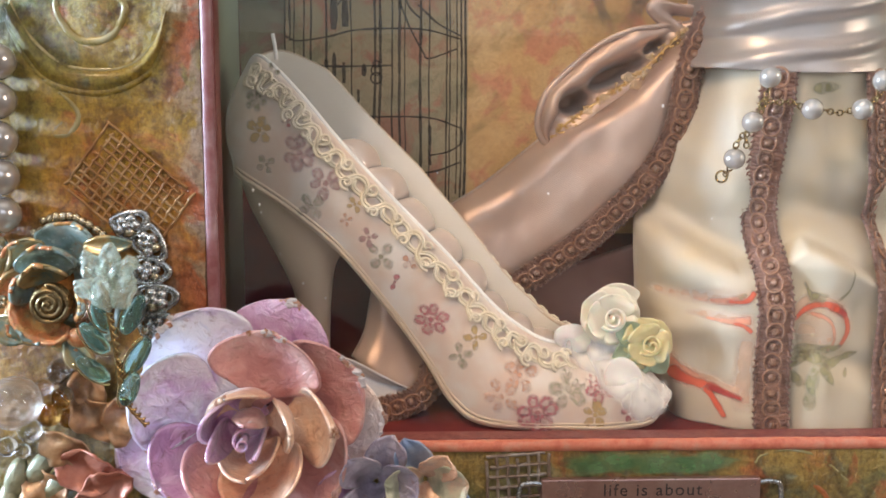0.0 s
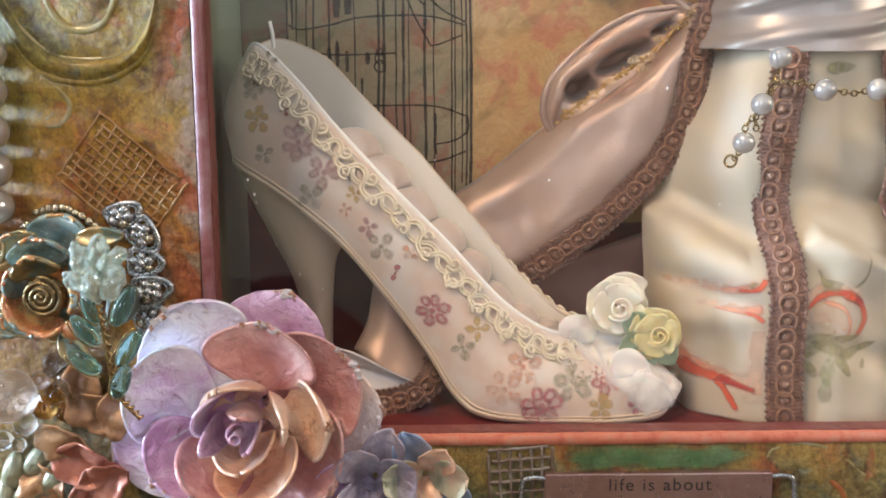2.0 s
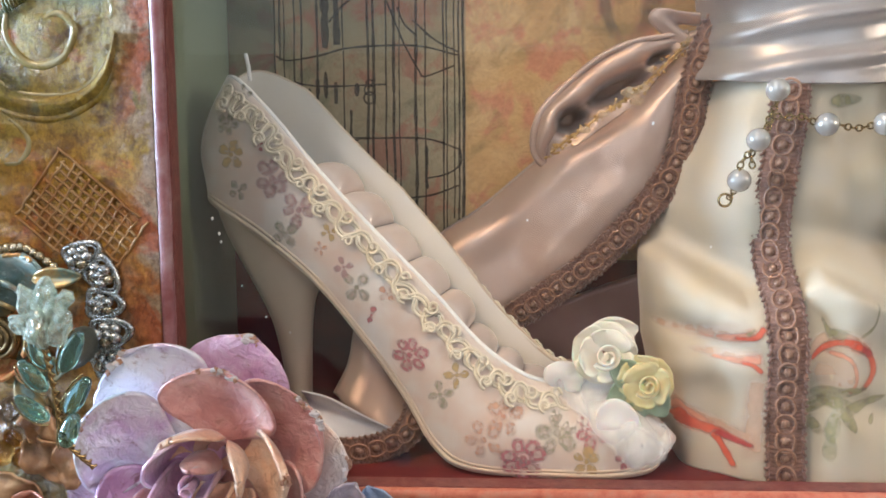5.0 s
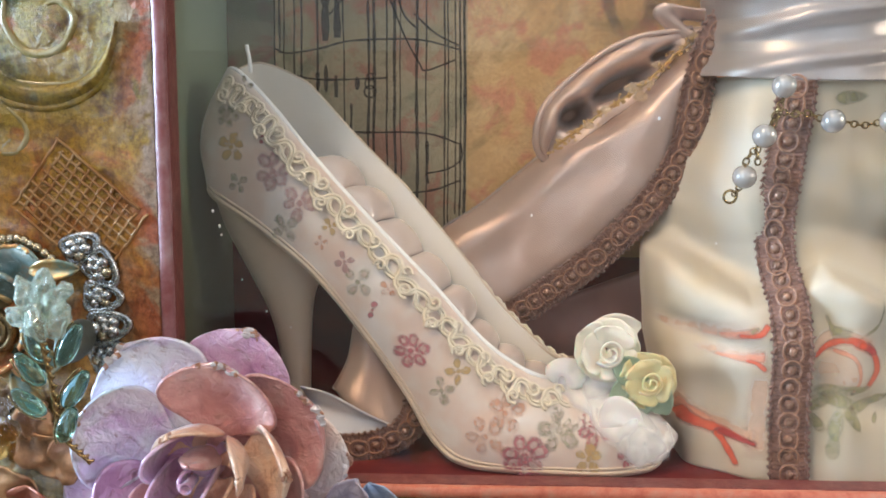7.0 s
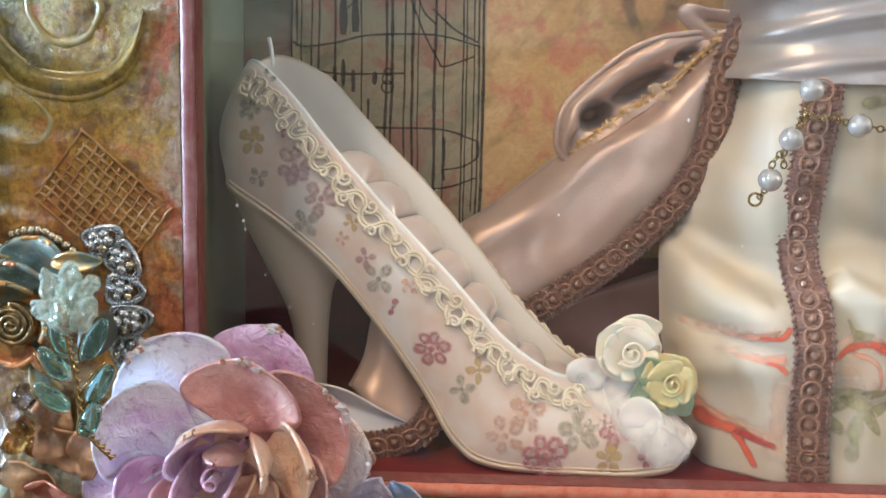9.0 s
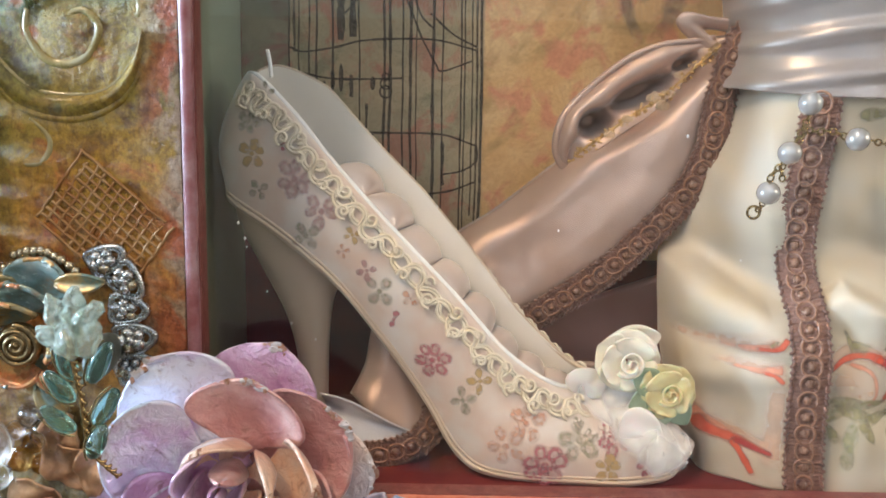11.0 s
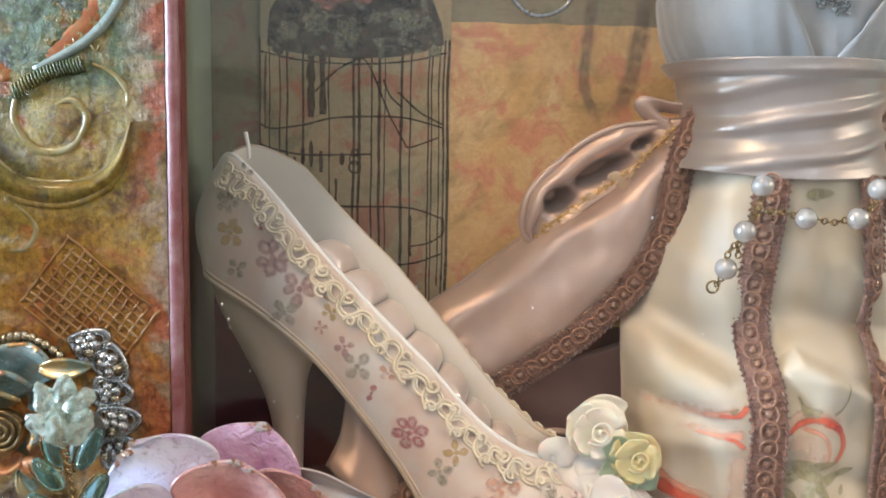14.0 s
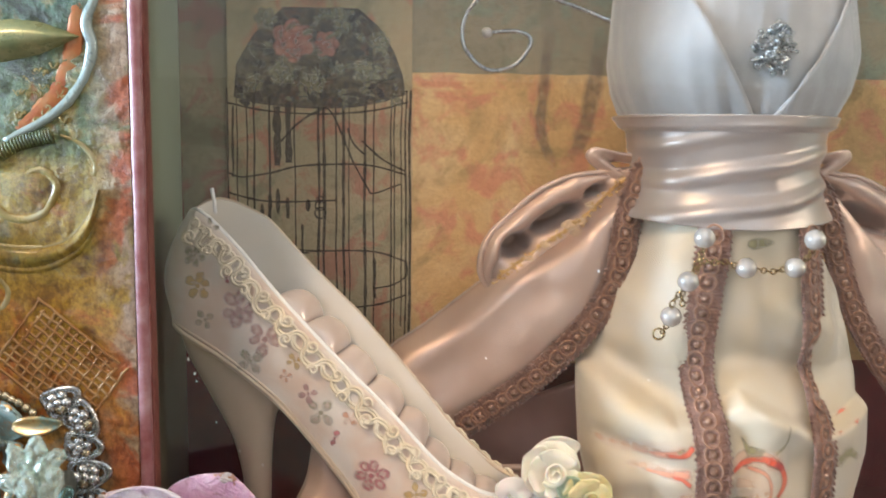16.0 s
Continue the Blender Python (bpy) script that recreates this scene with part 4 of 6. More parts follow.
def scroll_cord(off, ph, amp, lift, n=1000):
    """A strand of the trim, running beside its middle line."""
    pts = []
    for i in range(n + 1):
        s = i / n
        (x0, z0), (x1, z1), (x, z) = lace_line(s - 0.0008, ph, amp), lace_line(s + 0.0008, ph, amp), lace_line(s, ph, amp)
        h = math.hypot(x1 - x0, z1 - z0) + 1e-6
        p, t, d = rim_frame(0.055 + 0.70 * s)
        along, across = x - 119 * s - off * (z1 - z0) / h, z + off * (x1 - x0) / h
        pts.append(p + t * along + d * across + Vector((0, -lift - 0.4 * math.sin(WAVES * 4 * math.pi * s + off + ph), 0)))
    return pts


for off, ph, amp, lift in ((-0.45, 0.0, 2.3, 1.5), (0.45, 0.0, 2.3, 1.5), (-0.4, 2.6, 1.7, 0.9), (0.4, 2.6, 1.7, 0.9)):
    on(shoe, part("lace_trim", tube(scroll_cord(off, ph, amp, lift), 0.46, 6), LACE, label="cream scrolled cord trim"))
for i in range(2 * WAVES):
    s = (i + 0.5 + rnd(-0.12, 0.12)) / (2 * WAVES)
    p, t, d = rim_frame(0.055 + 0.70 * s)
    sg = 1 if i % 2 else -1
    c = p + d * (2.9 - (2.0 + rnd(-0.5, 0.5)) * sg) + t * rnd(-0.8, 0.8) + Vector((0, -2.0, 0))
    on(shoe, part("lace_curl", tube([c + (t * math.cos(a) * sg + d * math.sin(a)) * (0.3 + 0.21 * a) for a in np.linspace(0, 8.0 + rnd(-2, 1), 34)], 0.46, 6), LACE))
on(shoe, part("rim_edge", tube([rim_frame(0.03 + 0.74 * i / 140, -1, 1.0)[0] + Vector((0.2, 0.2, 0.2)) for i in range(141)], 0.75, 8), INSOLE, label="white folded edge"))
on(shoe, part("rim_edge", tube([rim_frame(0.03 + 0.74 * i / 140, 1, 1.0)[0] for i in range(141)], 0.7, 8), HEEL))
far = []
for i in range(420):
    s = i / 419
    p, t, d = rim_frame(0.08 + 0.68 * s, 1, 1.0)
    low = min(max((s - 0.5) * 4, 0), 1)
    far.append(p + t * (0.8 * math.sin(46 * math.pi * s)) + Vector((0.2, 1.2, -0.8 + low * (1.4 + 0.6 * math.sin(92 * math.pi * s)))))
on(shoe, part("lace_trim", tube(far, 0.45, 6), LACE))
# pleated satin filling between the two sides
PLEATS = 8
for i in range(PLEATS):
    def pleat(p, q, i=i):
        u = 0.29 + 0.44 * (i + p) / PLEATS
        a, b = shoe_wall(u, 0.93, -1) + Vector((0, 1.4, 0)), shoe_wall(u, 0.74, 1) + Vector((0, -1.6, 0))
        ends = max(math.sin(math.pi * min(max(q, 0), 1)), 0) ** 0.35
        roll = math.sin(math.pi * min(max(p, 0.0), 1.0)) ** 0.5 * ends * (1 + 0.15 * math.sin(2.1 * i))
        return a.lerp(b, q) + Vector((0.62, 0, 0.78)) * (4.9 * roll + 0.3 * math.sin(5 * q + i)) + Vector((0.5, 0, -0.6)) * (2.2 * roll * p)
    on(shoe, part("satin_fold", sheet(pleat, 18, 16), RUCHE, label="pleated champagne satin filling", thick=0.4))
on(shoe, part("pin", tube([(13.6, 40, 103), (13.3, 40, 107), (12.6, 40, 110.5)], 0.55, 8), INSOLE))


def ribbon_rose(c, r, face, turns, width, material, name, label, parent=None):
    """A rose wound from one ribbon: a spiral wall whose outer turns open and fold over."""
    f = Vector(face).normalized()
    a = f.cross(Vector((0, 0, 1))).normalized()
    b = a.cross(f)
    c = Vector(c)

    def g(u, v):
        an = 2 * math.pi * turns * u
        rr = 0.10 * r + 0.78 * r * u ** 0.85
        flare = (v ** 2) * 0.30 * r * (0.25 + u)
        lump = 0.06 * r * math.sin(an * 1.6) * u
        h = width * (v - 0.5) * (1.1 - 0.5 * u) - 0.45 * width * max(0, v - 0.75) * 3 * u * u + 0.25 * width * (1 - u)
        return c + (a * math.cos(an) + b * math.sin(an)) * (rr + flare + lump) + f * h
    return g


WHITE_RIB = mat("ivory_ribbon", [(0.78, 0.70, 0.55), (0.83, 0.77, 0.66)], scale=0.15, rough=0.6, bump=0.2, grain=0.1, sheen=0.4, sub=0.2)
YELLOW_RIB = mat("yellow_ribbon", [(0.66, 0.54, 0.24), (0.74, 0.66, 0.40)], scale=0.2, rough=0.5, bump=0.2, grain=0.12, sheen=0.3, sub=0.2)
LEAF_RIB = mat("sage_ribbon", [(0.28, 0.36, 0.24), (0.38, 0.46, 0.33)], scale=0.2, rough=0.5, bump=0.25)
PETAL_W = mat("white_petal_cloth", [(0.72, 0.68, 0.64), (0.78, 0.75, 0.73)], scale=0.1, rough=0.7, bump=0.15, grain=0.08, sheen=0.3, sub=0.25)


def round_petal(c, ang, lean, start, wid, length, cup, curl, seed, rough=1.0):
    """A broad rounded petal: leans out from the middle, cupped across, its lip rolled back."""
    ca, sa = math.cos(ang), math.sin(ang)
    c = Vector(c)

    def f(u, v):
        s = 2 * u - 1
        t = v
        w = math.sqrt(t / 0.55) if t < 0.55 else max(1 - ((t - 0.55) / 0.45) ** 2.6, 0) ** 0.5
        x = s * wid * 0.5 * (0.18 + 0.82 * w)
        l = start + length * t * (1 - 0.06 * s * s)
        out = l * math.sin(lean) + curl * max(0, t - 0.62) ** 2 * 5
        up = l * math.cos(lean) + cup * (s * s) * (0.25 + w) - curl * max(0, t - 0.7) ** 2 * 12
        up += wob(s * 2, t * 2, seed, 1.0, 1.1 * rough) * t
        x += wob(s * 2, t * 2, seed + 30, 1.3, 0.9 * rough) * t
        return c + Vector((ca * out - sa * x, -up, sa * out + ca * x))
    return f


def cloth_rose(c, r, material, label, seed):
    th = thing("ribbon_rose", label, "fabric flower", "roses on the shoe's toe", at=c)
    for n, ln, le, w, dy in ((4, 1.30, 1.05, 1.65, 0), (3, 1.05, 0.92, 1.50, 0.18)):
        for k in range(n):
            f = round_petal((c[0], c[1] - dy * r, c[2]), 2 * math.pi * k / n + seed + n, ln, 0.08 * r, w * r, le * r, 0.14 * r, 0.12 * r, seed + k + n, 0.5)
            on(th, part("petal", sheet(f, 12, 12), material, thick=0.35))
    on(th, part("petal", sheet(ribbon_rose((c[0], c[1] - 0.72 * r, c[2]), 0.44 * r, (0.05, -1, 0.15), 1.9, 0.5 * r, material, "", ""), 90, 6), material, thick=0.3))
    return th


cloth_rose((111.5, 25, 29.5), 7.6, WHITE_RIB, "ivory ribbon rose on the toe of the shoe", 0.3)
yr = cloth_rose((121.8, 21.5, 22.3), 6.6, YELLOW_RIB, "pale yellow ribbon rose with sage green leaves", 1.1)


def leaf_sheet(c, ang, length, width, tip=(0, -1, 0), cup=0.2):
    ca, sa = math.cos(ang), math.sin(ang)
    c = Vector(c)

    def f(u, v):
        s = 2 * u - 1
        w = width * 0.5 * math.sin(math.pi * min(0.98, 0.06 + 0.92 * v)) ** 0.75
        x, l = s * w, length * v
        return c + Vector((ca * l - sa * x, -cup * (w * s * s + 0.12 * length * math.sin(math.pi * v)) + 0.4 * math.sin(4 * v + s), sa * l + ca * x))
    return sheet(f, 8, 10)


for a in (2.6, 3.6, 4.4, 5.3):
    on(yr, part("leaf", leaf_sheet((121.5, 20.0, 22), a, 10.6, 8), LEAF_RIB, thick=0.35))
def pillow(c, rx, rz, ang, depth, tilt=0.0):
    c = Vector(c)

    def f(u, v):
        a, b = 2 * math.pi * u, math.pi * (v - 0.5)
        x, z = rx * math.cos(b) * math.cos(a), rz * math.cos(b) * math.sin(a)
        y = depth * math.sin(b) + 0.35 * math.sin(2.2 * a) * math.cos(b) + 0.10 * x * tilt
        return c + Vector((x * math.cos(ang) - z * math.sin(ang), y, x * math.sin(ang) + z * math.cos(ang)))
    return sheet(f, 24, 12, True)


SHEER = printed("sheer_white_voile", [(0.78, 0.76, 0.73), (0.84, 0.82, 0.80)], 0.86, 0.035, True)
wp = thing("cloth_petals", "sheer white cloth petals draped over the toe of the shoe", "fabric flower", at=(110, 18, 15))


def drape(cx, cz, rx, rz, ang, lift, seed):
    """A soft sheer petal that follows the toe, ruffled at its border."""
    bm = bmesh.new()
    fade = bm.verts.layers.float.new("fade")
    rows = []
    for j in range(9):
        row = []
        for i in range(28):
            a, r = 2 * math.pi * i / 28, j / 8
            k = 1 + 0.12 * math.sin(3 * a + seed) + 0.06 * math.sin(7 * a)
            x, z = rx * r * k * math.cos(a), rz * r * k * math.sin(a)
            px, pz = cx + x * math.cos(ang) - z * math.sin(ang), cz + x * math.sin(ang) + z * math.cos(ang)
            v = bm.verts.new(shoe_skin(min(px, 126), max(pz, 1), lift + 0.35 * r * r * math.sin(5 * a + seed) + 0.6 * wob(px, seed, pz, 0.16) + 0.4 * r * r))
            v.co.x, v.co.z = px, pz
            v[fade] = 0.95 - 0.8 * r ** 2.5
            row.append(v)
        rows.append(row)
    for a, b in zip(rows[1:], rows[2:]):
        for i in range(28):
            bm.faces.new((a[i], a[(i + 1) % 28], b[(i + 1) % 28], b[i]))
    bm.faces.new(rows[1])
    for v in rows[0]:
        bm.verts.remove(v)
    return on(wp, part("petal", bm, SHEER))


for cx, cz, rx, rz, an, lf in ((104.5, 18.5, 7.0, 4.6, -0.5, 1.6), (112, 14.5, 8.5, 6.0, -0.9, 2.4), (117.5, 9.5, 8.0, 6.4, -0.7, 1.8), (120.5, 6.0, 6.0, 5.5, -0.3, 2.6), (110, 20.5, 5.5, 4.0, 0.3, 3.4), (124.5, 6.0, 4.5, 5.5, -0.2, 1.8)):
    drape(cx, cz, rx, rz, an, lf, cx)
on(wp, part("petal", leaf_sheet((107, 26.5, 33.5), 0.15, 14, 9, cup=0.3), WHITE_RIB, thick=0.4))
for cx, cz, rx, rz, an, dp in ((101.5, 22.5, 6.4, 4.2, -0.25, 0.7), (114.5, 12.0, 5.6, 7.6, 0.45, 0.7)):
    pb = pillow((cx, shoe_skin(cx, cz, 1.8).y, cz), rx, rz, an, dp)
    for v in pb.verts:
        v.co.y += 0.12 * (v.co.x - cx) + 1.2 * wob(v.co.x, cx, v.co.z, 0.24)
    on(wp, part("petal", pb, PETAL_W))

# ---- braid ----
def ring_mesh(rx, rz, r, material, name):
    bm = tube([(rx * math.cos(2 * math.pi * i / 20), 0, rz * math.sin(2 * math.pi * i / 20)) for i in range(20)], r, 6, closed=True)
    ob = part(name, bm, material)
    me = ob.data
    bpy.data.objects.remove(ob)
    return me


LOOP_ME = ring_mesh(2.3, 2.85, 0.36, BRAID_CORD, "loop")
BRAID_BEAD = mat("bronze_bead", [(0.10, 0.045, 0.03), (0.26, 0.13, 0.085), (0.45, 0.28, 0.20)], scale=0.5, rough=0.16, metal=0.45, bump=0.15, coat=0.6)
bead_ob = part("knot", ball((0, 0, 0), 1.3, 10, squash=(1, 0.6, 1.1)), BRAID_BEAD)
KNOT_ME = bead_ob.data
bpy.data.objects.remove(bead_ob)


def braid(points, label, width=10.8, pitch=4.7, facing=None, group="braid trims"):
    """A woven braid band: a ribbed ground, corded loops down the middle, picots along both edges."""
    pts = spline(points, 160)
    lens = [0.0]
    for a, b in zip(pts, pts[1:]):
        lens.append(lens[-1] + (b - a).length)
    th = thing("braid_trim", label, "braid", group, at=pts[-1])

    def at(s):
        k = min(max(np.searchsorted(lens, s) - 1, 0), len(pts) - 2)
        t = (s - lens[k]) / max(lens[k + 1] - lens[k], 1e-6)
        p = pts[k].lerp(pts[k + 1], t)
        d = (pts[min(k + 3, len(pts) - 1)] - pts[max(k - 2, 0)]).normalized()
        n = facing(p) if facing else Vector((0, -1, 0))
        n = (n - d * n.dot(d)).normalized()
        return p, d, d.cross(n), n
    total = lens[-1]

    def ground(u, v):
        p, d, w, n = at(u * total)
        s = 2 * v - 1
        rib = 0.28 * math.sin(u * total * 2 * math.pi / 1.15 + 3.5 * abs(s))
        return p + w * (s * width * 0.44) + n * (0.5 * (1 - s * s) + rib + 0.15)
    on(th, part("ground", sheet(ground, int(total / 0.35), 8), BRAID, thick=0.5))
    for sg in (-1, 1):
        pc = []
        for i in range(int(total / 0.3)):
            s = i * 0.3
            p, d, w, n = at(s)
            a = 2 * math.pi * s / 1.9
            j = wob(s, sg, 7, 1.1, 0.5)
            pc.append(p + w * (sg * width * (0.425 + 0.03 * math.sin(a)) + j) + d * (0.5 * math.cos(a) + 0.6 * j) + n * (0.4 + 0.4 * math.cos(a) + 0.4 * j))
        on(th, part("picot_edge", tube(pc, 0.42, 5), BRAID))
    n_l = int(total / pitch)
    for i in range(n_l + 1):
        p, d, w, n = at((i + 0.5) * total / (n_l + 1))
        m = Matrix((w, -n, d)).transposed().to_4x4()
        j = Matrix.Rotation(rnd(-0.25, 0.25), 4, "Y") @ Matrix.Rotation(rnd(-0.2, 0.2), 4, "X")
        for me, nm, lift in ((LOOP_ME, "loop", 1.0), (KNOT_ME, "knot", 0.8)):
            ob = new(nm, me)
            ob.matrix_world = Matrix.Translation((p + n * lift) * MM) @ m @ j @ Matrix.Diagonal((rnd(0.9, 1.08), 1, rnd(0.92, 1.06), 1))
            on(th, ob)
    return th


def skirt_skin(x, z, lift=0.4):
    v = (z - FZ) / (102 - FZ)
    lo, hi = 0.1, 0.9
    for _ in range(24):
        m = (lo + hi) / 2
        if skirt_at(m, v).x < x:
            lo = m
        else:
            hi = m
    p = skirt_at(lo, v)
    n = Vector((p.x - CX, (p.y - 50) * 1.3, 0)).normalized()
    return p + n * lift


def out_from_dress(p):
    return Vector((p.x - CX, (p.y - 50) * 1.3, 0)).normalized()


braid([skirt_skin(x, z, 1.5) for x, z in ((158.5, 101), (158, 92), (156.8, 82), (155.5, 72), (155, 62), (155.6, 53), (156.5, 44), (157.2, 33), (157.3, 20), (157.7, 8), (158, FZ))], "mauve braid down the front of the cream skirt", facing=out_from_dress)
braid([skirt_skin(x, z, 1.5) for x, z in ((186.5, 101), (187.3, 90), (188, 80), (188.8, 69), (189.5, 58), (190, 47), (190.5, 36), (190.5, 25), (190.5, 14), (191, FZ))], "mauve braid down the front of the cream skirt", facing=out_from_dress)
braid([(p[0] - 1.0, p[1] - 2.5, p[2] + 1.5) for p in ((151, 49, 121), (142.5, 46, 112), (138.5, 45.5, 98), (136, 45.5, 82), (128, 47, 67), (113, 51, 50), (98, 56, 37.5), (86, 58, 29))], "rust-mauve braid along the edge of the satin train", width=9.6)
braid([(61, 38, 12), (59.5, 34, 6.5), (55, 30, 2.6), (47.5, 27, 0.8), (40, 25.5, 0.6), (33, 25, 1.5)], "rust-mauve braid on the folded end of the train", width=9.0)

# folded end of the train
def end_fold(u, v):
    a = curve([(28.0, 30, 16.5), (36, 29, 14.8), (45, 29, 10), (54, 30, 5)], u)
    b = curve([(31, 26, 5), (39, 26, 2.5), (47, 28, 2.0), (55, 31, 3)], u)
    p = a.lerp(b, v)
    return p + Vector((0, 5.5 * math.sin(math.pi * v) * (1 - 0.6 * u), 0.6 * math.sin(math.pi * v)))


PALE_SATIN = satin("pale_silver_satin", (0.60, 0.58, 0.60), (0.70, 0.69, 0.72), rough=0.22, weave=0.3, shine=0.35)
on(train, part("folded_end", sheet(end_fold, 40, 24), PALE_SATIN, thick=0.6, label="pale silvery satin hem"))


SHANK_L = [(42, 50, 38), (40.5, 47, 29), (39, 45, 20.5), (35, 42, 12.5)]
SHANK_R = [(50, 49, 34), (53, 46, 23.5), (57, 43, 15), (60.5, 37, 7.5)]


def shank_fold(u, v):
    a = curve(SHANK_L, u)
    b = curve(SHANK_R, u)
    p = a.lerp(b, v)
    bul = math.sin(math.pi * v)
    ripple = 1.3 * math.sin(8 * v + 1.5 * u) * (0.3 + 0.7 * u)
    return p + Vector((0, -(6.5 + ripple) * bul ** 1.3 * (0.5 + 0.5 * u) + 30 * max(0, u - 0.9) ** 1.5, -8.0 * math.sin(math.pi * v ** 1.3) * u ** 3))


on(train, part("folded_end", sheet(shank_fold, 30, 20), SATIN, thick=0.6))

# satin loops at the waist
LOOP_O = [(99, 60, 77.5), (95.8, 59.5, 80.2), (94.1, 58.5, 84), (94.3, 57, 89.5), (96.9, 57, 95.4), (103.3, 57, 102), (113, 57, 109.9), (122.6, 56, 114.2), (132.4, 55, 115.7), (146, 52, 118)]
LOOP_I = [(100, 58, 79.5), (99.8, 56, 81), (101.5, 53, 83), (105, 51, 85.8), (109, 51, 88.8), (114, 51, 92.5), (120, 51, 96.3), (127, 51, 103), (134.2, 50, 110.8), (146, 49, 117.5)]


def loop_at(u, v):
    a, b = curve(LOOP_O, u), curve(LOOP_I, u) + Vector((1.0, 2.5, -2.0)) * math.sin(math.pi * u)
    p = a.lerp(b, v)
    deep = 0.0
    for hx, hz, ra, rb, h in ((105.0, 92.0, 4.3, 3.3, 17), (118.6, 101.0, 8.3, 2.7, 17), (130.2, 109.6, 3.2, 1.7, 11)):
        s, q = (p.x - hx) * 0.88 + (p.z - hz) * 0.47, -(p.x - hx) * 0.47 + (p.z - hz) * 0.88
        deep += h / (1 + ((s / ra) ** 2 + (q / rb) ** 2) ** 3.5)
    puff = 4.5 * math.sin(math.pi * min(1, v / 0.45)) ** 0.8 if v < 0.45 else 0
    return p + Vector((0, deep - puff * math.sin(math.pi * min(1, 0.15 + 0.85 * u)) - 1.2 * wob(p.x, 2, p.z, 0.15), 0))


def wing_at(u, v):
    a = curve([(136, 54, 112.5), (131, 54, 116), (126.5, 53, 120.3), (128.5, 52, 123.2), (135, 51, 122), (141, 50, 121.5), (149, 48, 122)], u)
    b = curve([(142, 52, 112), (139, 53, 115), (135, 54, 118), (136, 54, 119), (140, 53, 118.5), (145, 51, 118), (150, 49, 117)], u)
    return a.lerp(b, v) + Vector((0, -2.0 * math.sin(math.pi * v), 0.8 * math.sin(math.pi * v)))


def satin_loop(flip):
    th = thing("satin_loop", "blush satin loop gathered at the waist of the dress", "bow", "loops at the waist", at=(CX + 30 * flip, 55, 100))

    def m(f):
        return (lambda u, v: Vector((2 * CX - f(u, v).x, f(u, v).y, f(u, v).z))) if flip > 0 else f
    on(th, part("cloth", sheet(m(loop_at), 130, 70), SATIN, thick=0.6))
    on(th, part("rolled_edge", tube([m(lambda u, v: curve(LOOP_O, u) + Vector((0, -2.2, 0)))(i / 60, 0) for i in range(57)], lambda t: 1.5 * (1 - 0.5 * t), 10), SATIN))
    on(th, part("pleat", sheet(m(wing_at), 36, 10), SATIN, thick=0.6))
    return th


satin_loop(-1)
satin_loop(1)
# the other side's train, seen only at its edge
def right_train(u, v):
    p = train_at(0.55 * u, v)
    return Vector((2 * CX - p.x + 3, p.y + 2, p.z))


tr2 = thing("satin_train", "blush satin train on the far side of the dress", "fabric", at=(CX + 60, 58, FZ))
on(tr2, part("cloth", sheet(right_train, 50, 20), SATIN, thick=0.7))
braid([(2 * CX + 3 - p[0], p[1] - 0.5, p[2]) for p in ((151, 49, 119), (142, 46, 108), (137, 46, 92), (130, 47, 74), (118, 51, 56), (104, 56, 40))], "rust-mauve braid along the far train", width=9.0)

# gold beaded cord along the loop
cord = thing("beaded_cord", "gold beaded cord with peach glass chips on the satin loop", "beaded trim", at=(120, 50, 95))
gp = spline([(98.5, 49, 82.2), (101.5, 49, 84.8), (106, 48.5, 88), (115, 48.3, 94.7), (121, 48, 98.3), (127, 47.5, 103.7), (133.3, 47, 110), (141, 46, 116.3), (149, 44, 119.5)], 60)
on(cord, part("cord", tube(gp, 0.4, 6), GOLD_BEAD))
for i in range(0, 170):
    p = gp[i % 60] + Vector((rnd(-1.5, 1.5), rnd(-1.4, -.2), rnd(-1.5, 1.5)))
    on(cord, part("bead", ball(p, rnd(0.25, 0.5), 8), GOLD_BEAD))
CHIP = glass("peach_glass_chip", (0.92, 0.76, 0.54), 0.15, 1.45, 0.8)
for i, (x, z) in enumerate(((120, 99.5), (122.5, 97), (113, 93), (127, 105.5), (108, 89), (124, 100.5), (137, 113))):
    bm = ball((x, 46.8, z), rnd(1.2, 2.0), 8, squash=(1.35, 0.16, 0.8))
    for v in bm.verts:
        v.co += Vector((wob(v.co.x, i, v.co.z, 0.9, 0.9), 0.5 * (v.co.x - x) * math.sin(2.4 * i), wob(v.co.z, i, v.co.x, 0.9, 0.9)))
    on(cord, part("chip", bm, CHIP, smooth=False))

# printed roses on the skirt
RED_PRINT = printed("red_print", [(0.60, 0.075, 0.04), (0.64, 0.15, 0.08)], 0.95, 0.15, True)
SOFT_RED = printed("soft_red_print", [(0.66, 0.24, 0.15), (0.68, 0.36, 0.25)], 0.72, 0.15, True)
DARK_RED = printed("dark_red_print", [(0.36, 0.04, 0.05), (0.42, 0.07, 0.06)], 0.90, 0.2, True)
OLIVE_PRINT = printed("olive_print", [(0.22, 0.19, 0.09), (0.40, 0.36, 0.20)], 0.58, 0.2, True)
BLUSH = printed("blush_print", [(0.72, 0.42, 0.28), (0.74, 0.55, 0.42)], 0.42, 0.03, True)


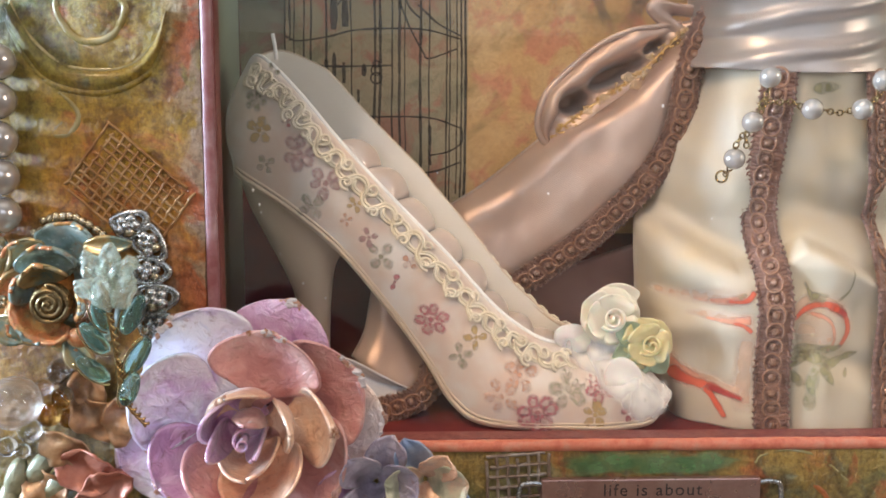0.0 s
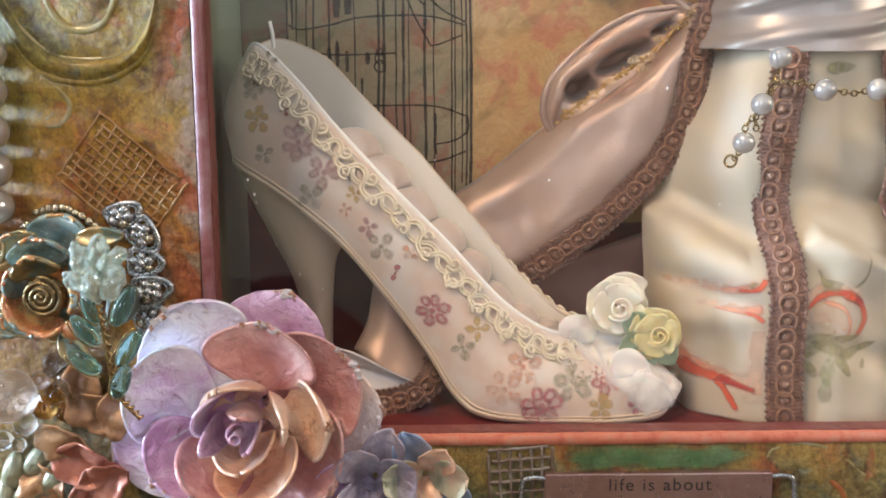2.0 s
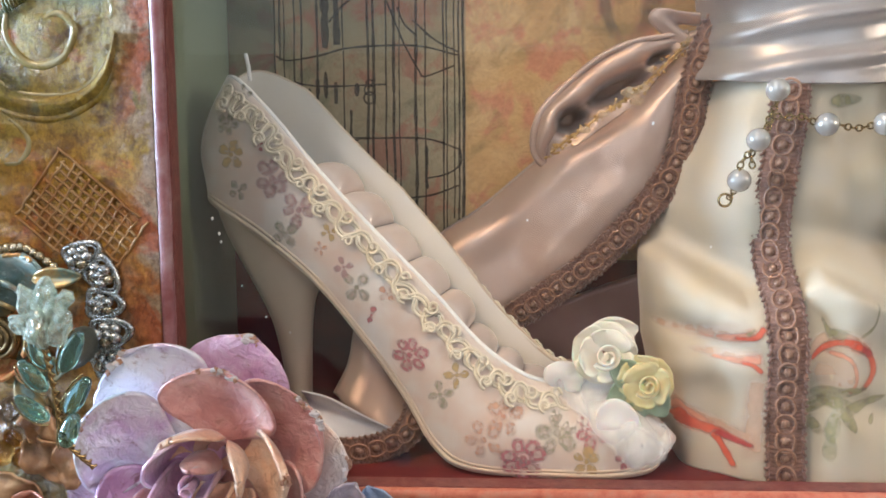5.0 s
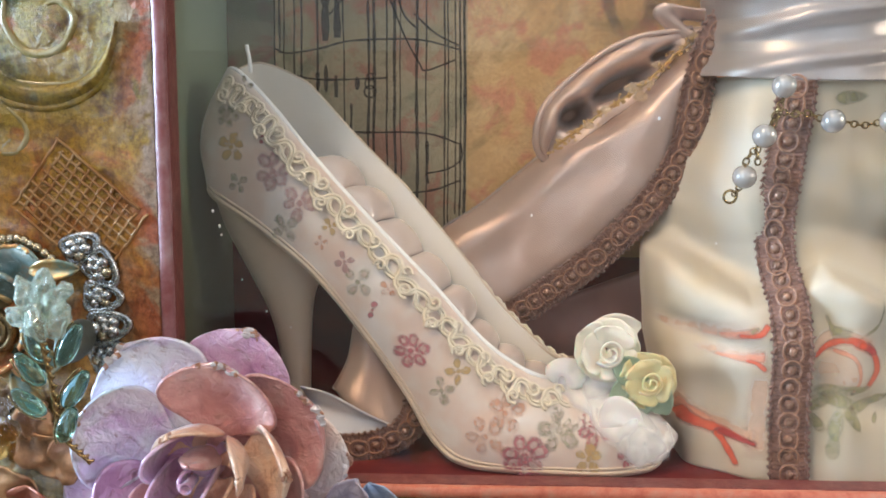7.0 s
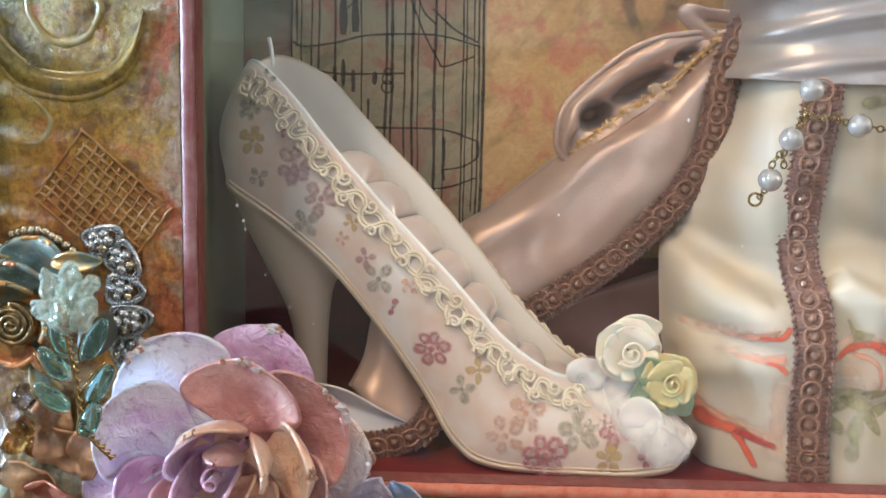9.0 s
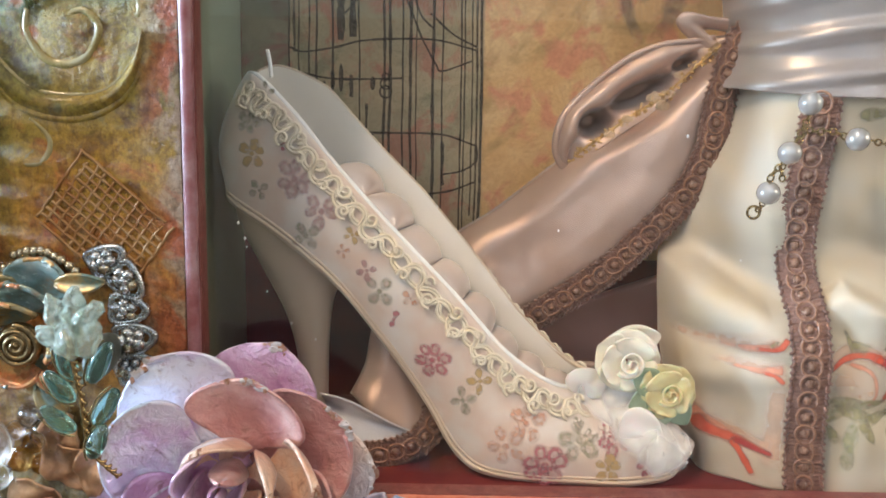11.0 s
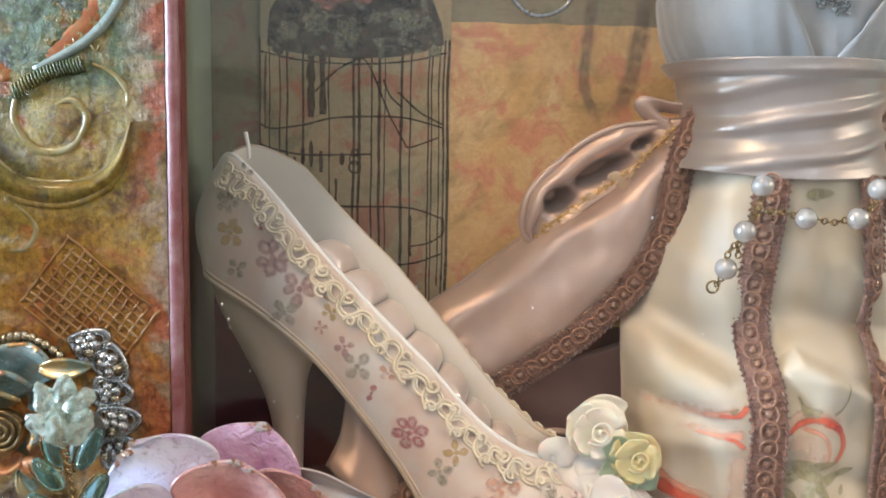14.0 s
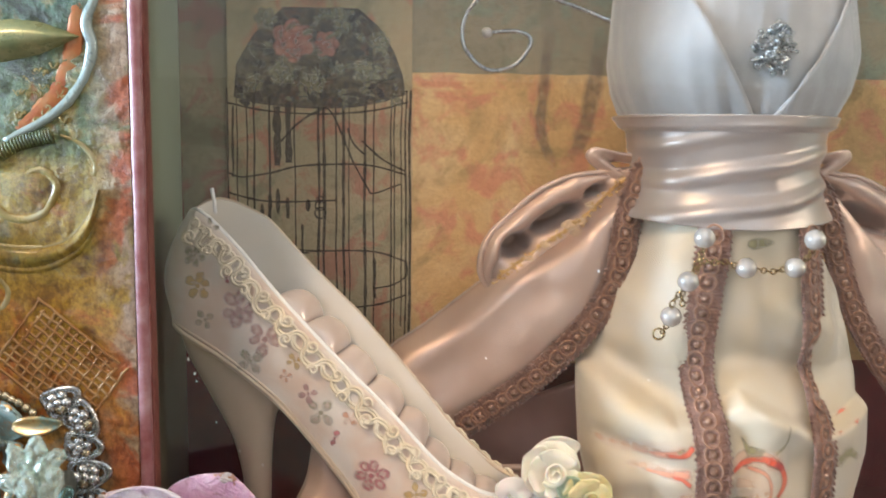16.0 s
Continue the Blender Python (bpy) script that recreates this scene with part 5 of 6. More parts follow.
def stroke(pts, w0, w1, material, lift):
    """A painted stroke tapering from w0 to w1, laid on the skirt."""
    p = spline([(x, 0, z) for x, z in pts], 16)
    bm = bmesh.new()
    fade = bm.verts.layers.float.new("fade")
    rows = []
    for i, q in enumerate(p):
        d = (p[min(i + 1, 16)] - p[max(i - 1, 0)]).normalized()
        n = Vector((-d.z, 0, d.x)) * (w0 + (w1 - w0) * i / 16) * 0.58 * (1 + wob(q.x, 2, q.z, 0.5, 0.35))
        row = []
        for k, f in ((1.25, 0.0), (0.6, 0.9), (0.0, 1.0), (-0.6, 0.9), (-1.25, 0.0)):
            v = bm.verts.new(skirt_skin(q.x + k * n.x, q.z + k * n.z, lift))
            v[fade] = f * min(1, i / 2, (16 - i) / 2 + 0.15)
            row.append(v)
        rows.append(row)
    for a, b in zip(rows, rows[1:]):
        for k in range(4):
            bm.faces.new((a[k], a[k + 1], b[k + 1], b[k]))
    return on(dress, part("printed_stroke", bm, material))


for pts, w0, w1, m, l in (
        ([(136, 34.8), (143, 34.5), (149.5, 36.8)], 0.6, 3.4, SOFT_RED, .46), ([(144, 34.8), (149, 35.5), (151.5, 38.5)], 0.8, 2.0, RED_PRINT, .50), ([(147, 36), (149, 37.6)], 1.6, 0.5, OLIVE_PRINT, .54),
        ([(139, 29.2), (146, 29.0), (151.5, 30)], 0.5, 3.2, SOFT_RED, .46), ([(146, 28.6), (149, 28), (151.5, 26)], 0.6, 1.4, RED_PRINT, .50),
        ([(130.5, 15.8), (134, 12.8), (139, 10.4), (144, 8)], 3.6, 2.2, SOFT_RED, .46), ([(131, 13), (135, 10.2), (141, 8.6), (150, 6.2)], 4.0, 1.6, RED_PRINT, .50), ([(141, 8.5), (143.5, 4.5), (146, -0.5)], 2.0, 1.2, RED_PRINT, .53), ([(141, 8.4), (146, 7.2), (150.5, 6)], 1.6, 1.0, DARK_RED, .56),
        ([(162, 29), (166, 33.5), (171, 35), (176, 33)], 1.0, 2.6, RED_PRINT, .50), ([(172, 34.5), (177, 32), (179, 27), (176, 22)], 1.8, 1.6, RED_PRINT, .54), ([(175, 33.5), (178.5, 31)], 2.2, 1.2, DARK_RED, .58), ([(165, 33), (172, 30.5), (174, 25), (172, 20.5)], 1.2, 0.8, SOFT_RED, .46),
        ([(168, 35.5), (166.5, 38.5), (165, 41.5)], 1.8, 0.5, OLIVE_PRINT, .5), ([(174.5, 36), (178, 39), (178.5, 45.5)], 1.0, 0.6, OLIVE_PRINT, .5), ([(171, 36), (167, 38)], 2.8, 1.2, OLIVE_PRINT, .52),
        ([(196, 40), (201, 44), (206, 42)], 1.5, 2.5, RED_PRINT, .5), ([(197, 30), (202, 33), (207, 30)], 3.5, 2.0, OLIVE_PRINT, .5)):
    stroke(pts, w0, w1, m, l)
for pts, w0, w1 in (([(126, 36.5), (136, 35.5), (148, 37)], 1.5, 6.0), ([(134, 30.5), (143, 30), (151, 29.5)], 1.0, 5.5), ([(129, 18), (134, 12), (142, 9.5), (151, 7)], 6.5, 4.0), ([(150.5, 26), (150, 15), (150.5, 2)], 4.0, 5.0), ([(161, 30), (168, 36), (178, 32)], 3.0, 5.0)):
    stroke(pts, w0, w1, BLUSH, 0.43)
decal(skirt_skin, blob_pts(169, 27, 6, 5.6), BLUSH, dress, "printed_patch", .42)
for x, z, rx, rz, an in ((164.5, 18.5, 4.5, 2.6, 0.5), (170, 19, 5.2, 2.6, -0.3), (175.5, 18, 4.4, 2.2, 0.3), (168.5, 13.5, 4.4, 2.4, 1.4), (168, 7.5, 3.8, 2.2, 1.5), (172.5, 14.5, 4.0, 2.2, -1.0), (173, 22, 4.6, 1.8, 0.1), (164, 13.5, 3.6, 2.0, 2.2), (180, 19.5, 2.8, 1.6, 0.4), (179, 14.5, 1.6, 1.0, 1.2), (167, 22, 4.0, 2.0, 0.2)):
    decal(skirt_skin, blob_pts(x, z, rx, rz, an, 0.5), OLIVE_PRINT, dress, "printed_leaf", 0.43 + 0.001 * x)
decal(skirt_skin, blob_pts(172, 96, 4.5, 2.6, 0.1, 0.5), OLIVE_PRINT, dress, "printed_patch", .44)

# pearls hung on fine chain
chain = thing("pearl_chain", "string of small pearls on fine antique chain", "jewellery", at=(165, 19, 85))
PEARLS = [(152.4, 16.8, 98.4), (148.0, 16.3, 86.1), (144.0, 18.0, 75.8), (164.9, 16.8, 89.8), (179.2, 16.8, 89.9), (184.8, 17.0, 97.9)]
for p in PEARLS:
    on(chain, part("pearl", ball(p, 3.05, 24), PEARL))


def links(points, n, r=0.75):
    p = spline(points, n)
    for i in range(n):
        c = (p[i] + p[i + 1]) / 2
        d = (p[i + 1] - p[i]).normalized()
        s = Vector((0, -1, 0)).cross(d).normalized() if i % 2 else Vector((0, -1, 0))
        h = (p[i + 1] - p[i]).length * 0.62
        on(chain, part("link", tube([c + d * (h * math.cos(a)) + s * (r * math.sin(a)) for a in np.linspace(0, 2 * math.pi, 11)[:-1]], 0.26, 5, closed=True), GOLD))


links([(152.7, 17.5, 95.6), (151.2, 17, 92.5), (149.6, 17, 89)], 5)
links([(147, 16.5, 84), (144, 17, 80), (143, 17.5, 74), (141.5, 18, 71)], 10)
links([(150.5, 16, 92.5), (154, 16, 91.5), (158, 16, 91.8), (162.3, 17, 90.2)], 8)
links([(168.1, 17, 89.7), (172, 16.5, 88.8), (176.5, 17, 89.6)], 6)
links([(181.5, 17, 91.5), (183, 17, 93), (184.5, 17.5, 95)], 4)
links([(151.5, 16.5, 91), (149, 16.2, 87.5), (146.5, 16.5, 83), (147, 17, 79)], 8)
on(chain, part("ring", tube([(140.6 + 1.6 * math.cos(a), 18, 70.8 + 1.6 * math.sin(a)) for a in np.linspace(0, 6.28, 17)[:-1]], 0.35, 6, closed=True), GOLD))

# brooch and collar on the bodice
brooch = thing("brooch", "silver filigree flower brooch on the white bodice", "brooch", at=(171, 18, 151))
for i in range(70):
    a, b = rnd(0, 6.28), rnd(0.1, 1.4)
    o = Vector((math.cos(a) * math.sin(b), -math.cos(b) * 0.7, math.sin(a) * math.sin(b))) * 7.2
    c = Vector((171, 20, 151)) + o
    on(brooch, part("filigree", tube([c + Vector((rnd(-1.4, 1.4), rnd(-.6, .6), rnd(-1.4, 1.4))) for _ in range(3)], 0.5, 5), SILVER))
on(brooch, part("boss", ball((171, 20.5, 151), 6.2, 14, squash=(1, 0.6, 1)), SILVER))


def wrap(sx):
    """One side of the crossed bodice, its inner edge running up from the waist."""
    def f(u, v):
        inner = 0.04 + 0.80 * min(1, v / 0.6)
        a = sx * (inner + (1.95 - inner) * u)
        p = bodice_at(0.5 + math.degrees(a) / 230, v)
        n = Vector((p.x - CX, p.y - 50, 0)).normalized()
        return p + n * (0.9 + 0.8 * math.exp(-(u / 0.05) ** 2) + 0.35 * math.sin(16 * u + 5 * v))
    return f


for sx in (-1, 1):
    on(dress, part("bodice_wrap", sheet(wrap(sx), 40, 34), BODICE, thick=0.5))
on(dress, part("neck_band", tube(spline([(160, 22, 205), (166, 20, 180), (170.5, 19.5, 160), (175, 20, 180), (181, 22, 205)], 40), 1.1, 8, flat=0.5), GOLD))

# a silver wire scroll standing out beside the bodice
scroll = thing("wire_scroll", "silver wire scroll with a pearl end beside the dress", "ornament", at=(98, 60, 148))
on(scroll, part("wire", tube(spline([(138, 52, 160), (126, 57, 166), (112, 60, 171), (98.6, 60, 173), (89.3, 60, 165), (88.2, 60, 155), (95.5, 60, 147.5), (104.5, 60, 149), (109.6, 60, 156), (106, 60, 159.3), (96.5, 60, 159)], 100), 0.75, 8), SILVER))
on(scroll, part("pearl", ball((95.5, 59.6, 158.8), 1.9, 16), PEARL))

# ---- ornaments on the front of the frame ----
def paint_skin(x0, x1, z0, z1, step, seed):
    """The thick brushed and stippled paint over a board, as real relief."""
    def f(u, v):
        x, z = x0 + (x1 - x0) * u, z0 + (z1 - z0) * v
        edge = min(1, (x - x0) / 1.5, (x1 - x) / 1.5, (z - z0) / 1.5, (z1 - z) / 1.5)
        h = wob(x, seed, z, 0.09, 0.7) + wob(x * 0.6, seed + 5, z, 0.35, 0.45) + wob(x, seed + 9, z, 0.8, 0.28) + 0.25 * abs(wob(x, seed + 2, z * 0.4, 0.6))
        return Vector((x, -0.35 - 0.55 * max(h, -0.5) * edge, z))
    return part("paint_skin", sheet(f, int((x1 - x0) / step), int((z1 - z0) / step)), PANEL, shadow_box, "thick brushed ochre, rust and green paint")


paint_skin(PX0 + 0.3, -0.2, PZ0 + 1, 215, 0.6, 1.0)
paint_skin(0.1, 230, PZ0 + 20, -2.8, 0.7, 31.0)

RELIEF = PANEL
PALE_GILT = mat("pale_gilt", [(0.22, 0.16, 0.04), (0.31, 0.25, 0.09), (0.38, 0.34, 0.19)], scale=0.15, rough=0.3, metal=0.1, bump=0.5, bscale=0.8, coat=0.5)
BLUE_SILVER = mat("blue_silver", [(0.22, 0.29, 0.25), (0.42, 0.52, 0.52)], scale=0.1, rough=0.3, metal=0.2, bump=0.25)
RUST = mat("rust_paint", [(0.34, 0.09, 0.03), (0.42, 0.15, 0.045), (0.34, 0.20, 0.08)], scale=0.2, rough=0.4, metal=0.2, bump=0.5)


def ridge(points, r, material, name, label, category="relief", steps=60, taper=0.3, y=-0.2, flat=0.55):
    p = spline([(x, y, z) for x, z in points], steps)
    return tagged(part(name, tube(p, lambda t: r * (taper + (1 - taper) * math.sin(math.pi * (0.08 + 0.84 * t))), 8, flat=flat), material), label, category, "raised scrolls")


ridge([(-50.1, 116.8), (-44.3, 103), (-37.6, 94.6), (-25.4, 92), (-15, 95.7), (-9.6, 102.3), (-7.6, 111.8)], 1.0, RELIEF, "raised_scroll", "raised gilt crescent line on the painted board", steps=70)
ridge([(-47.4, 128), (-47.2, 122.6), (-45.5, 112.2), (-41.1, 104.7), (-32.4, 98.3), (-19.4, 98.2), (-12.3, 103.5), (-8.2, 112.4)], 0.65, PALE_GILT, "raised_scroll", "thin pale gilt inner crescent on the board", steps=70)


def crescent(u, v):
    o = curve([(-47, 0, 108), (-44.3, 0, 103), (-37.6, 0, 94.6), (-25.4, 0, 92), (-15, 0, 95.7), (-9.6, 0, 102.3), (-7.6, 0, 111.8)], u)
    i = curve([(-46, 0, 114), (-44, 0, 110), (-40, 0, 103.8), (-32.4, 0, 98.3), (-19.4, 0, 98.2), (-12.3, 0, 103.5), (-8.2, 0, 112.4)], u)
    p = o.lerp(i, v)
    return Vector((p.x, -1.5 * math.sin(math.pi * v) - 0.2, p.z))


tagged(part("raised_crescent", sheet(crescent, 60, 8), PANEL), "raised gilt crescent moon band on the board", "relief")
ridge([(-34.7, 117), (-34.9, 111.8), (-30.8, 105.6), (-25.1, 104.6), (-20.4, 107.4), (-18.2, 113.2), (-21.8, 116.8), (-26.6, 114.9)], 1.15, PALE_GILT, "raised_scroll", "silvery raised curl inside the crescent", steps=60)
tagged(part("raised_dome", sheet(lambda u, v: Vector((-26.5 + 8 * v * math.cos(6.2832 * u), -1.1 * (1 - v * v) - 0.05, 111 + 6.5 * v * math.sin(6.2832 * u))), 36, 8, True), PANEL), "low painted dome inside the silvery curl", "relief")
bar = thing("ribbed_bar", "grey ribbed bar of coiled wire across the scroll", "relief", at=(-27, 0, 122))
for i in range(22):
    t = i / 21
    c = Vector((-34.5 + 15.5 * t, -0.5, 118.5 + 6.4 * t + 1.3 * math.sin(3.1 * t)))
    on(bar, part("coil", tube([c + Vector((-0.5 * math.cos(a), -0.6 * math.sin(a), 1.5 * math.cos(a))) for a in np.linspace(0, math.pi, 9)], 0.34, 5), RELIEF))
ridge([(-16.8, 125.3), (-11.8, 123), (-8.8, 118.7), (-9.3, 115.8), (-11.3, 118.4)], 0.8, PALE_GILT, "raised_scroll", "small pale hook-shaped scroll on the board", steps=40)
ridge([(-35.4, 92.1), (-32, 88.9), (-30.8, 85.7), (-32.9, 82), (-36.7, 81.3), (-37.1, 82.3), (-34, 85.6)], 0.85, PALE_GILT, "raised_scroll", "small pale curl below the crescent", steps=50)
ridge([(-5, 172), (-7.3, 159.3), (-9.8, 152.5), (-8.7, 146), (-11.4, 137.8), (-18.2, 130.4), (-30, 123.6)], 1.5, BLUE_SILVER, "raised_scroll", "thick blue-silver ridge sweeping down the board", steps=70, taper=0.5)
ridge([(-11.5, 160), (-12.8, 147), (-15.2, 139), (-20.5, 131.8), (-27, 126.5)], 2.6, RUST, "raised_scroll", "rust orange band beside the silver ridge", steps=50, flat=0.14)
tagged(part("raised_leaf", sheet(lambda u, v: Vector((-30 + 19 * (u - 0.5) * 2, -3.4 * math.sin(math.pi * v) * math.sin(math.pi * u) ** 0.5 - 0.05, 147 + 11 * math.sin(math.pi * u) * (v - 0.45) + 4 * (u - 0.5))), 40, 14), mat("green_gilt", [(0.08, 0.14, 0.09), (0.20, 0.24, 0.11), (0.34, 0.33, 0.17)], scale=0.1, rough=0.3, metal=0.25, bump=0.3, coat=0.4)), "domed green-gilt leaf at the top of the board", "relief")
for i in range(26):
    x, z = rnd(-28, -15), rnd(128, 142)
    tagged(part("crackle_ridge", tube([(x + 0.9 * math.cos(a + i), -0.3, z + 0.7 * math.sin(2 * a)) for a in np.linspace(0, 4, 9)], 0.28, 5), PALE_GILT), "tiny raised squiggle of texture paste on the board", "relief", "paste squiggles")
tagged(part("paint_patch", pillow((-37.5, -0.1, 122.8), 3.0, 2.2, 0.2, 0.5), RUST), "red-orange dab of paint on the board", "relief")


def cord_mesh(name, corner, ax, bx, na, nb, r, material, label):
    """Open-weave net of crossing cords glued flat."""
    th = thing(name, label, "net", at=(corner[0], 0, corner[1]))
    c, a, b = Vector((corner[0], -0.55, corner[1])), Vector((ax[0], 0, ax[1])), Vector((bx[0], 0, bx[1]))
    for i in range(na + 1):
        t = i / na
        lo, hi = rnd(-0.03, 0.08), rnd(0.9, 1.04)
        on(th, part("cord", tube([c + a * t + b * s + Vector((wob(i, s * 8, 1, 0.9, 0.35), 0.18 * math.sin(s * nb * 3.14 + i * 3.14), wob(i, s * 8, 5, 0.9, 0.35))) for s in np.linspace(lo, hi, 30)], r, 5), material))
    for j in range(nb + 1):
        t = j / nb
        lo, hi = rnd(-0.03, 0.08), rnd(0.9, 1.04)
        on(th, part("cord", tube([c + b * t + a * s + Vector((wob(j, s * 8, 9, 0.9, 0.35), -0.18 * math.sin(s * na * 3.14 + j * 3.14), wob(j, s * 8, 3, 0.9, 0.35))) for s in np.linspace(lo, hi, 30)], r, 5), material))
    return th


NET = mat("painted_net", [(0.26, 0.10, 0.03), (0.36, 0.18, 0.06), (0.50, 0.33, 0.16)], scale=0.12, rough=0.4, metal=0.15, bump=0.4)
GREY_NET = mat("grey_net", [(0.16, 0.09, 0.06), (0.24, 0.18, 0.14), (0.36, 0.34, 0.31)], scale=0.2, rough=0.4, metal=0.2, bump=0.4)
cord_mesh("glued_net", (-23.2, 84.5), (20.5, -18), (-12, -16), 11, 10, 0.38, NET, "rust-painted open net glued to the board")
cord_mesh("glued_net", (73.5, -4.4), (17, 1.2), (1.0, -18), 6, 6, 0.5, GREY_NET, "grey-brown open net above the name plate")

for i, (x, z) in enumerate(((-48.4, 99.2), (-48.8, 89.8), (-49.0, 80.3), (-49.1, 71.0), (-49.2, 61.6))):
    tagged(part("pearl", ball((x, -4.3, z), 4.65, 32), PEARL), "large cream pearl glued in a row on the board", "pearl", "pearl row")

# name plate
PLATE = mat("copper_plate", [(0.36, 0.20, 0.17), (0.44, 0.27, 0.23), (0.48, 0.33, 0.28)], scale=0.08, rough=0.3, metal=0.75, bump=0.15)
plate = thing("name_plate", "pinkish copper name plate stamped with words", "name plate", at=(119, 0, -22))
on(plate, part("plate", box(88.5, 149, -2.6, -0.4, -34, -10.2), PLATE, bevel=0.4, smooth=False))
for x0, sx in ((88.5, -1), (149, 1)):
    on(plate, part("handle", tube(spline([(x0 - sx * 1, -1.6, -11.8), (x0 + sx * 3.5, -1.8, -11.5), (x0 + sx * 6, -1.8, -14), (x0 + sx * 6, -1.8, -30), (x0 + sx * 3.5, -1.8, -32.5), (x0 - sx * 1, -1.6, -32)], 40), 0.75, 8), SILVER))
STAMP = plain("stamped_ink", (0.045, 0.03, 0.028), 0.5, bump=0.1)
for body, wz in (("life is about", -14.9), ("creating your self", -21.0)):
    fc = bpy.data.curves.new("words", "FONT")
    fc.body, fc.size, fc.extrude, fc.align_x, fc.space_character = body, 4.9 * MM, 0.06 * MM, "CENTER", 1.16
    tmp = new("words", fc)
    bpy.context.view_layer.update()
    wm = bpy.data.meshes.new_from_object(tmp.evaluated_get(bpy.context.evaluated_depsgraph_get()))
    bpy.data.objects.remove(tmp)
    wm.materials.clear()
    wm.materials.append(STAMP)
    words = new("lettering", wm)
    words.matrix_world = pose(119 * MM, -2.68 * MM, wz * MM, 90, 0, 0)
    words.parent = plate
    words.location = Vector((119, -2.68, wz)) * MM - plate.location
ridge([(148, -7), (150.1, -4.6), (157.9, -3.2), (166, -5.5), (174.5, -12.2), (180, -18)], 0.5, PALE_GILT, "raised_scroll", "thin pale arc raised on the lower board", steps=40)
ridge([(163, -12), (168, -16), (171, -22)], 0.8, RUST, "raised_scroll", "dark rust arc raised on the lower board", steps=20)
GREEN_WASH = printed("green_wash", [(0.07, 0.19, 0.06), (0.16, 0.26, 0.12)], 0.6, 0.12, True)
wash = thing("paint_wash", "green brushed paint above the name plate", "paint", at=(118, 0, -6))
for x, z, rx, rz in ((112, -6, 17, 3.2), (124, -7, 13, 2.8), (104, -7.5, 9, 2.2), (134, -6, 9, 2.6)):
    decal(lambda a, b, l: Vector((a, -1.1 - l, b)), [(x + rx * math.cos(t) * (1 + 0.2 * math.sin(5 * t)), z + rz * math.sin(t) * (1 + 0.25 * math.sin(4 * t + x))) for t in np.linspace(0, 6.1, 22)], GREEN_WASH, wash, "brushed_paint", 0.002 * x / 10)

# ---- the large paper rose ----
LILAC = pearl_paper("lilac_pearl_paper", [(0.68, 0.48, 0.76), (0.88, 0.86, 0.97), (0.94, 0.96, 1.0)])
MAUVE = pearl_paper("mauve_paper", [(0.46, 0.20, 0.40), (0.66, 0.38, 0.58), (0.80, 0.62, 0.76)])
DUSK = pearl_paper("dusky_rose_paper", [(0.44, 0.16, 0.16), (0.64, 0.31, 0.29), (0.78, 0.52, 0.46)])
PEACHP = pearl_paper("peach_paper", [(0.74, 0.34, 0.20), (0.86, 0.54, 0.36), (0.90, 0.72, 0.56)])
PALE_PEACH = pearl_paper("pale_peach_paper", [(0.80, 0.56, 0.48), (0.88, 0.74, 0.66), (0.92, 0.84, 0.84)])


CRUST = mat("bronze_crust", [(0.16, 0.07, 0.04), (0.36, 0.17, 0.09), (0.58, 0.36, 0.30), (0.62, 0.50, 0.58)], scale=0.35, rough=0.3, metal=0.3, bump=0.4)
FLAKE = mat("foil_flake", [(0.60, 0.52, 0.50), (0.80, 0.76, 0.76)], scale=0.5, rough=0.2, metal=0.3, bump=0.3)


def shell_petal(c, deg, r0, far, half, depth, rise, lip, seed, bowl):
    """A cupped petal: a rounded patch of a bowl round the rose's axis, its rim turned outward."""
    c = Vector(c)

    def f(u, v):
        s, v = 2 * u - 1, 1 - (1 - v) ** 2
        w = 0.30 + 0.70 * math.sin(min(v / 0.58, 1) * math.pi / 2) if v < 0.58 else max(1 - ((v - 0.58) / 0.42) ** 2.4, 0) ** 0.5
        w = max(w, 0.02)
        a = radians(deg + half * s * w + 3.0 * wob(s, v, seed, 1.2))
        r = r0 + (far - r0) * v ** bowl * (1 - 0.05 * s * s) + wob(s * 1.5, v * 2, seed + 11, 1.1, 0.9) * v
        y = rise * v ** (1.5 / bowl) + 0.10 * rise * s * s * v - lip * max(0, v - 0.78) ** 2 * 20 + wob(s * 1.7, v * 1.7, seed + 4, 1.0, 1.0) * v
        return c + Vector((r * math.cos(a), -depth - y, r * math.sin(a)))
    return f


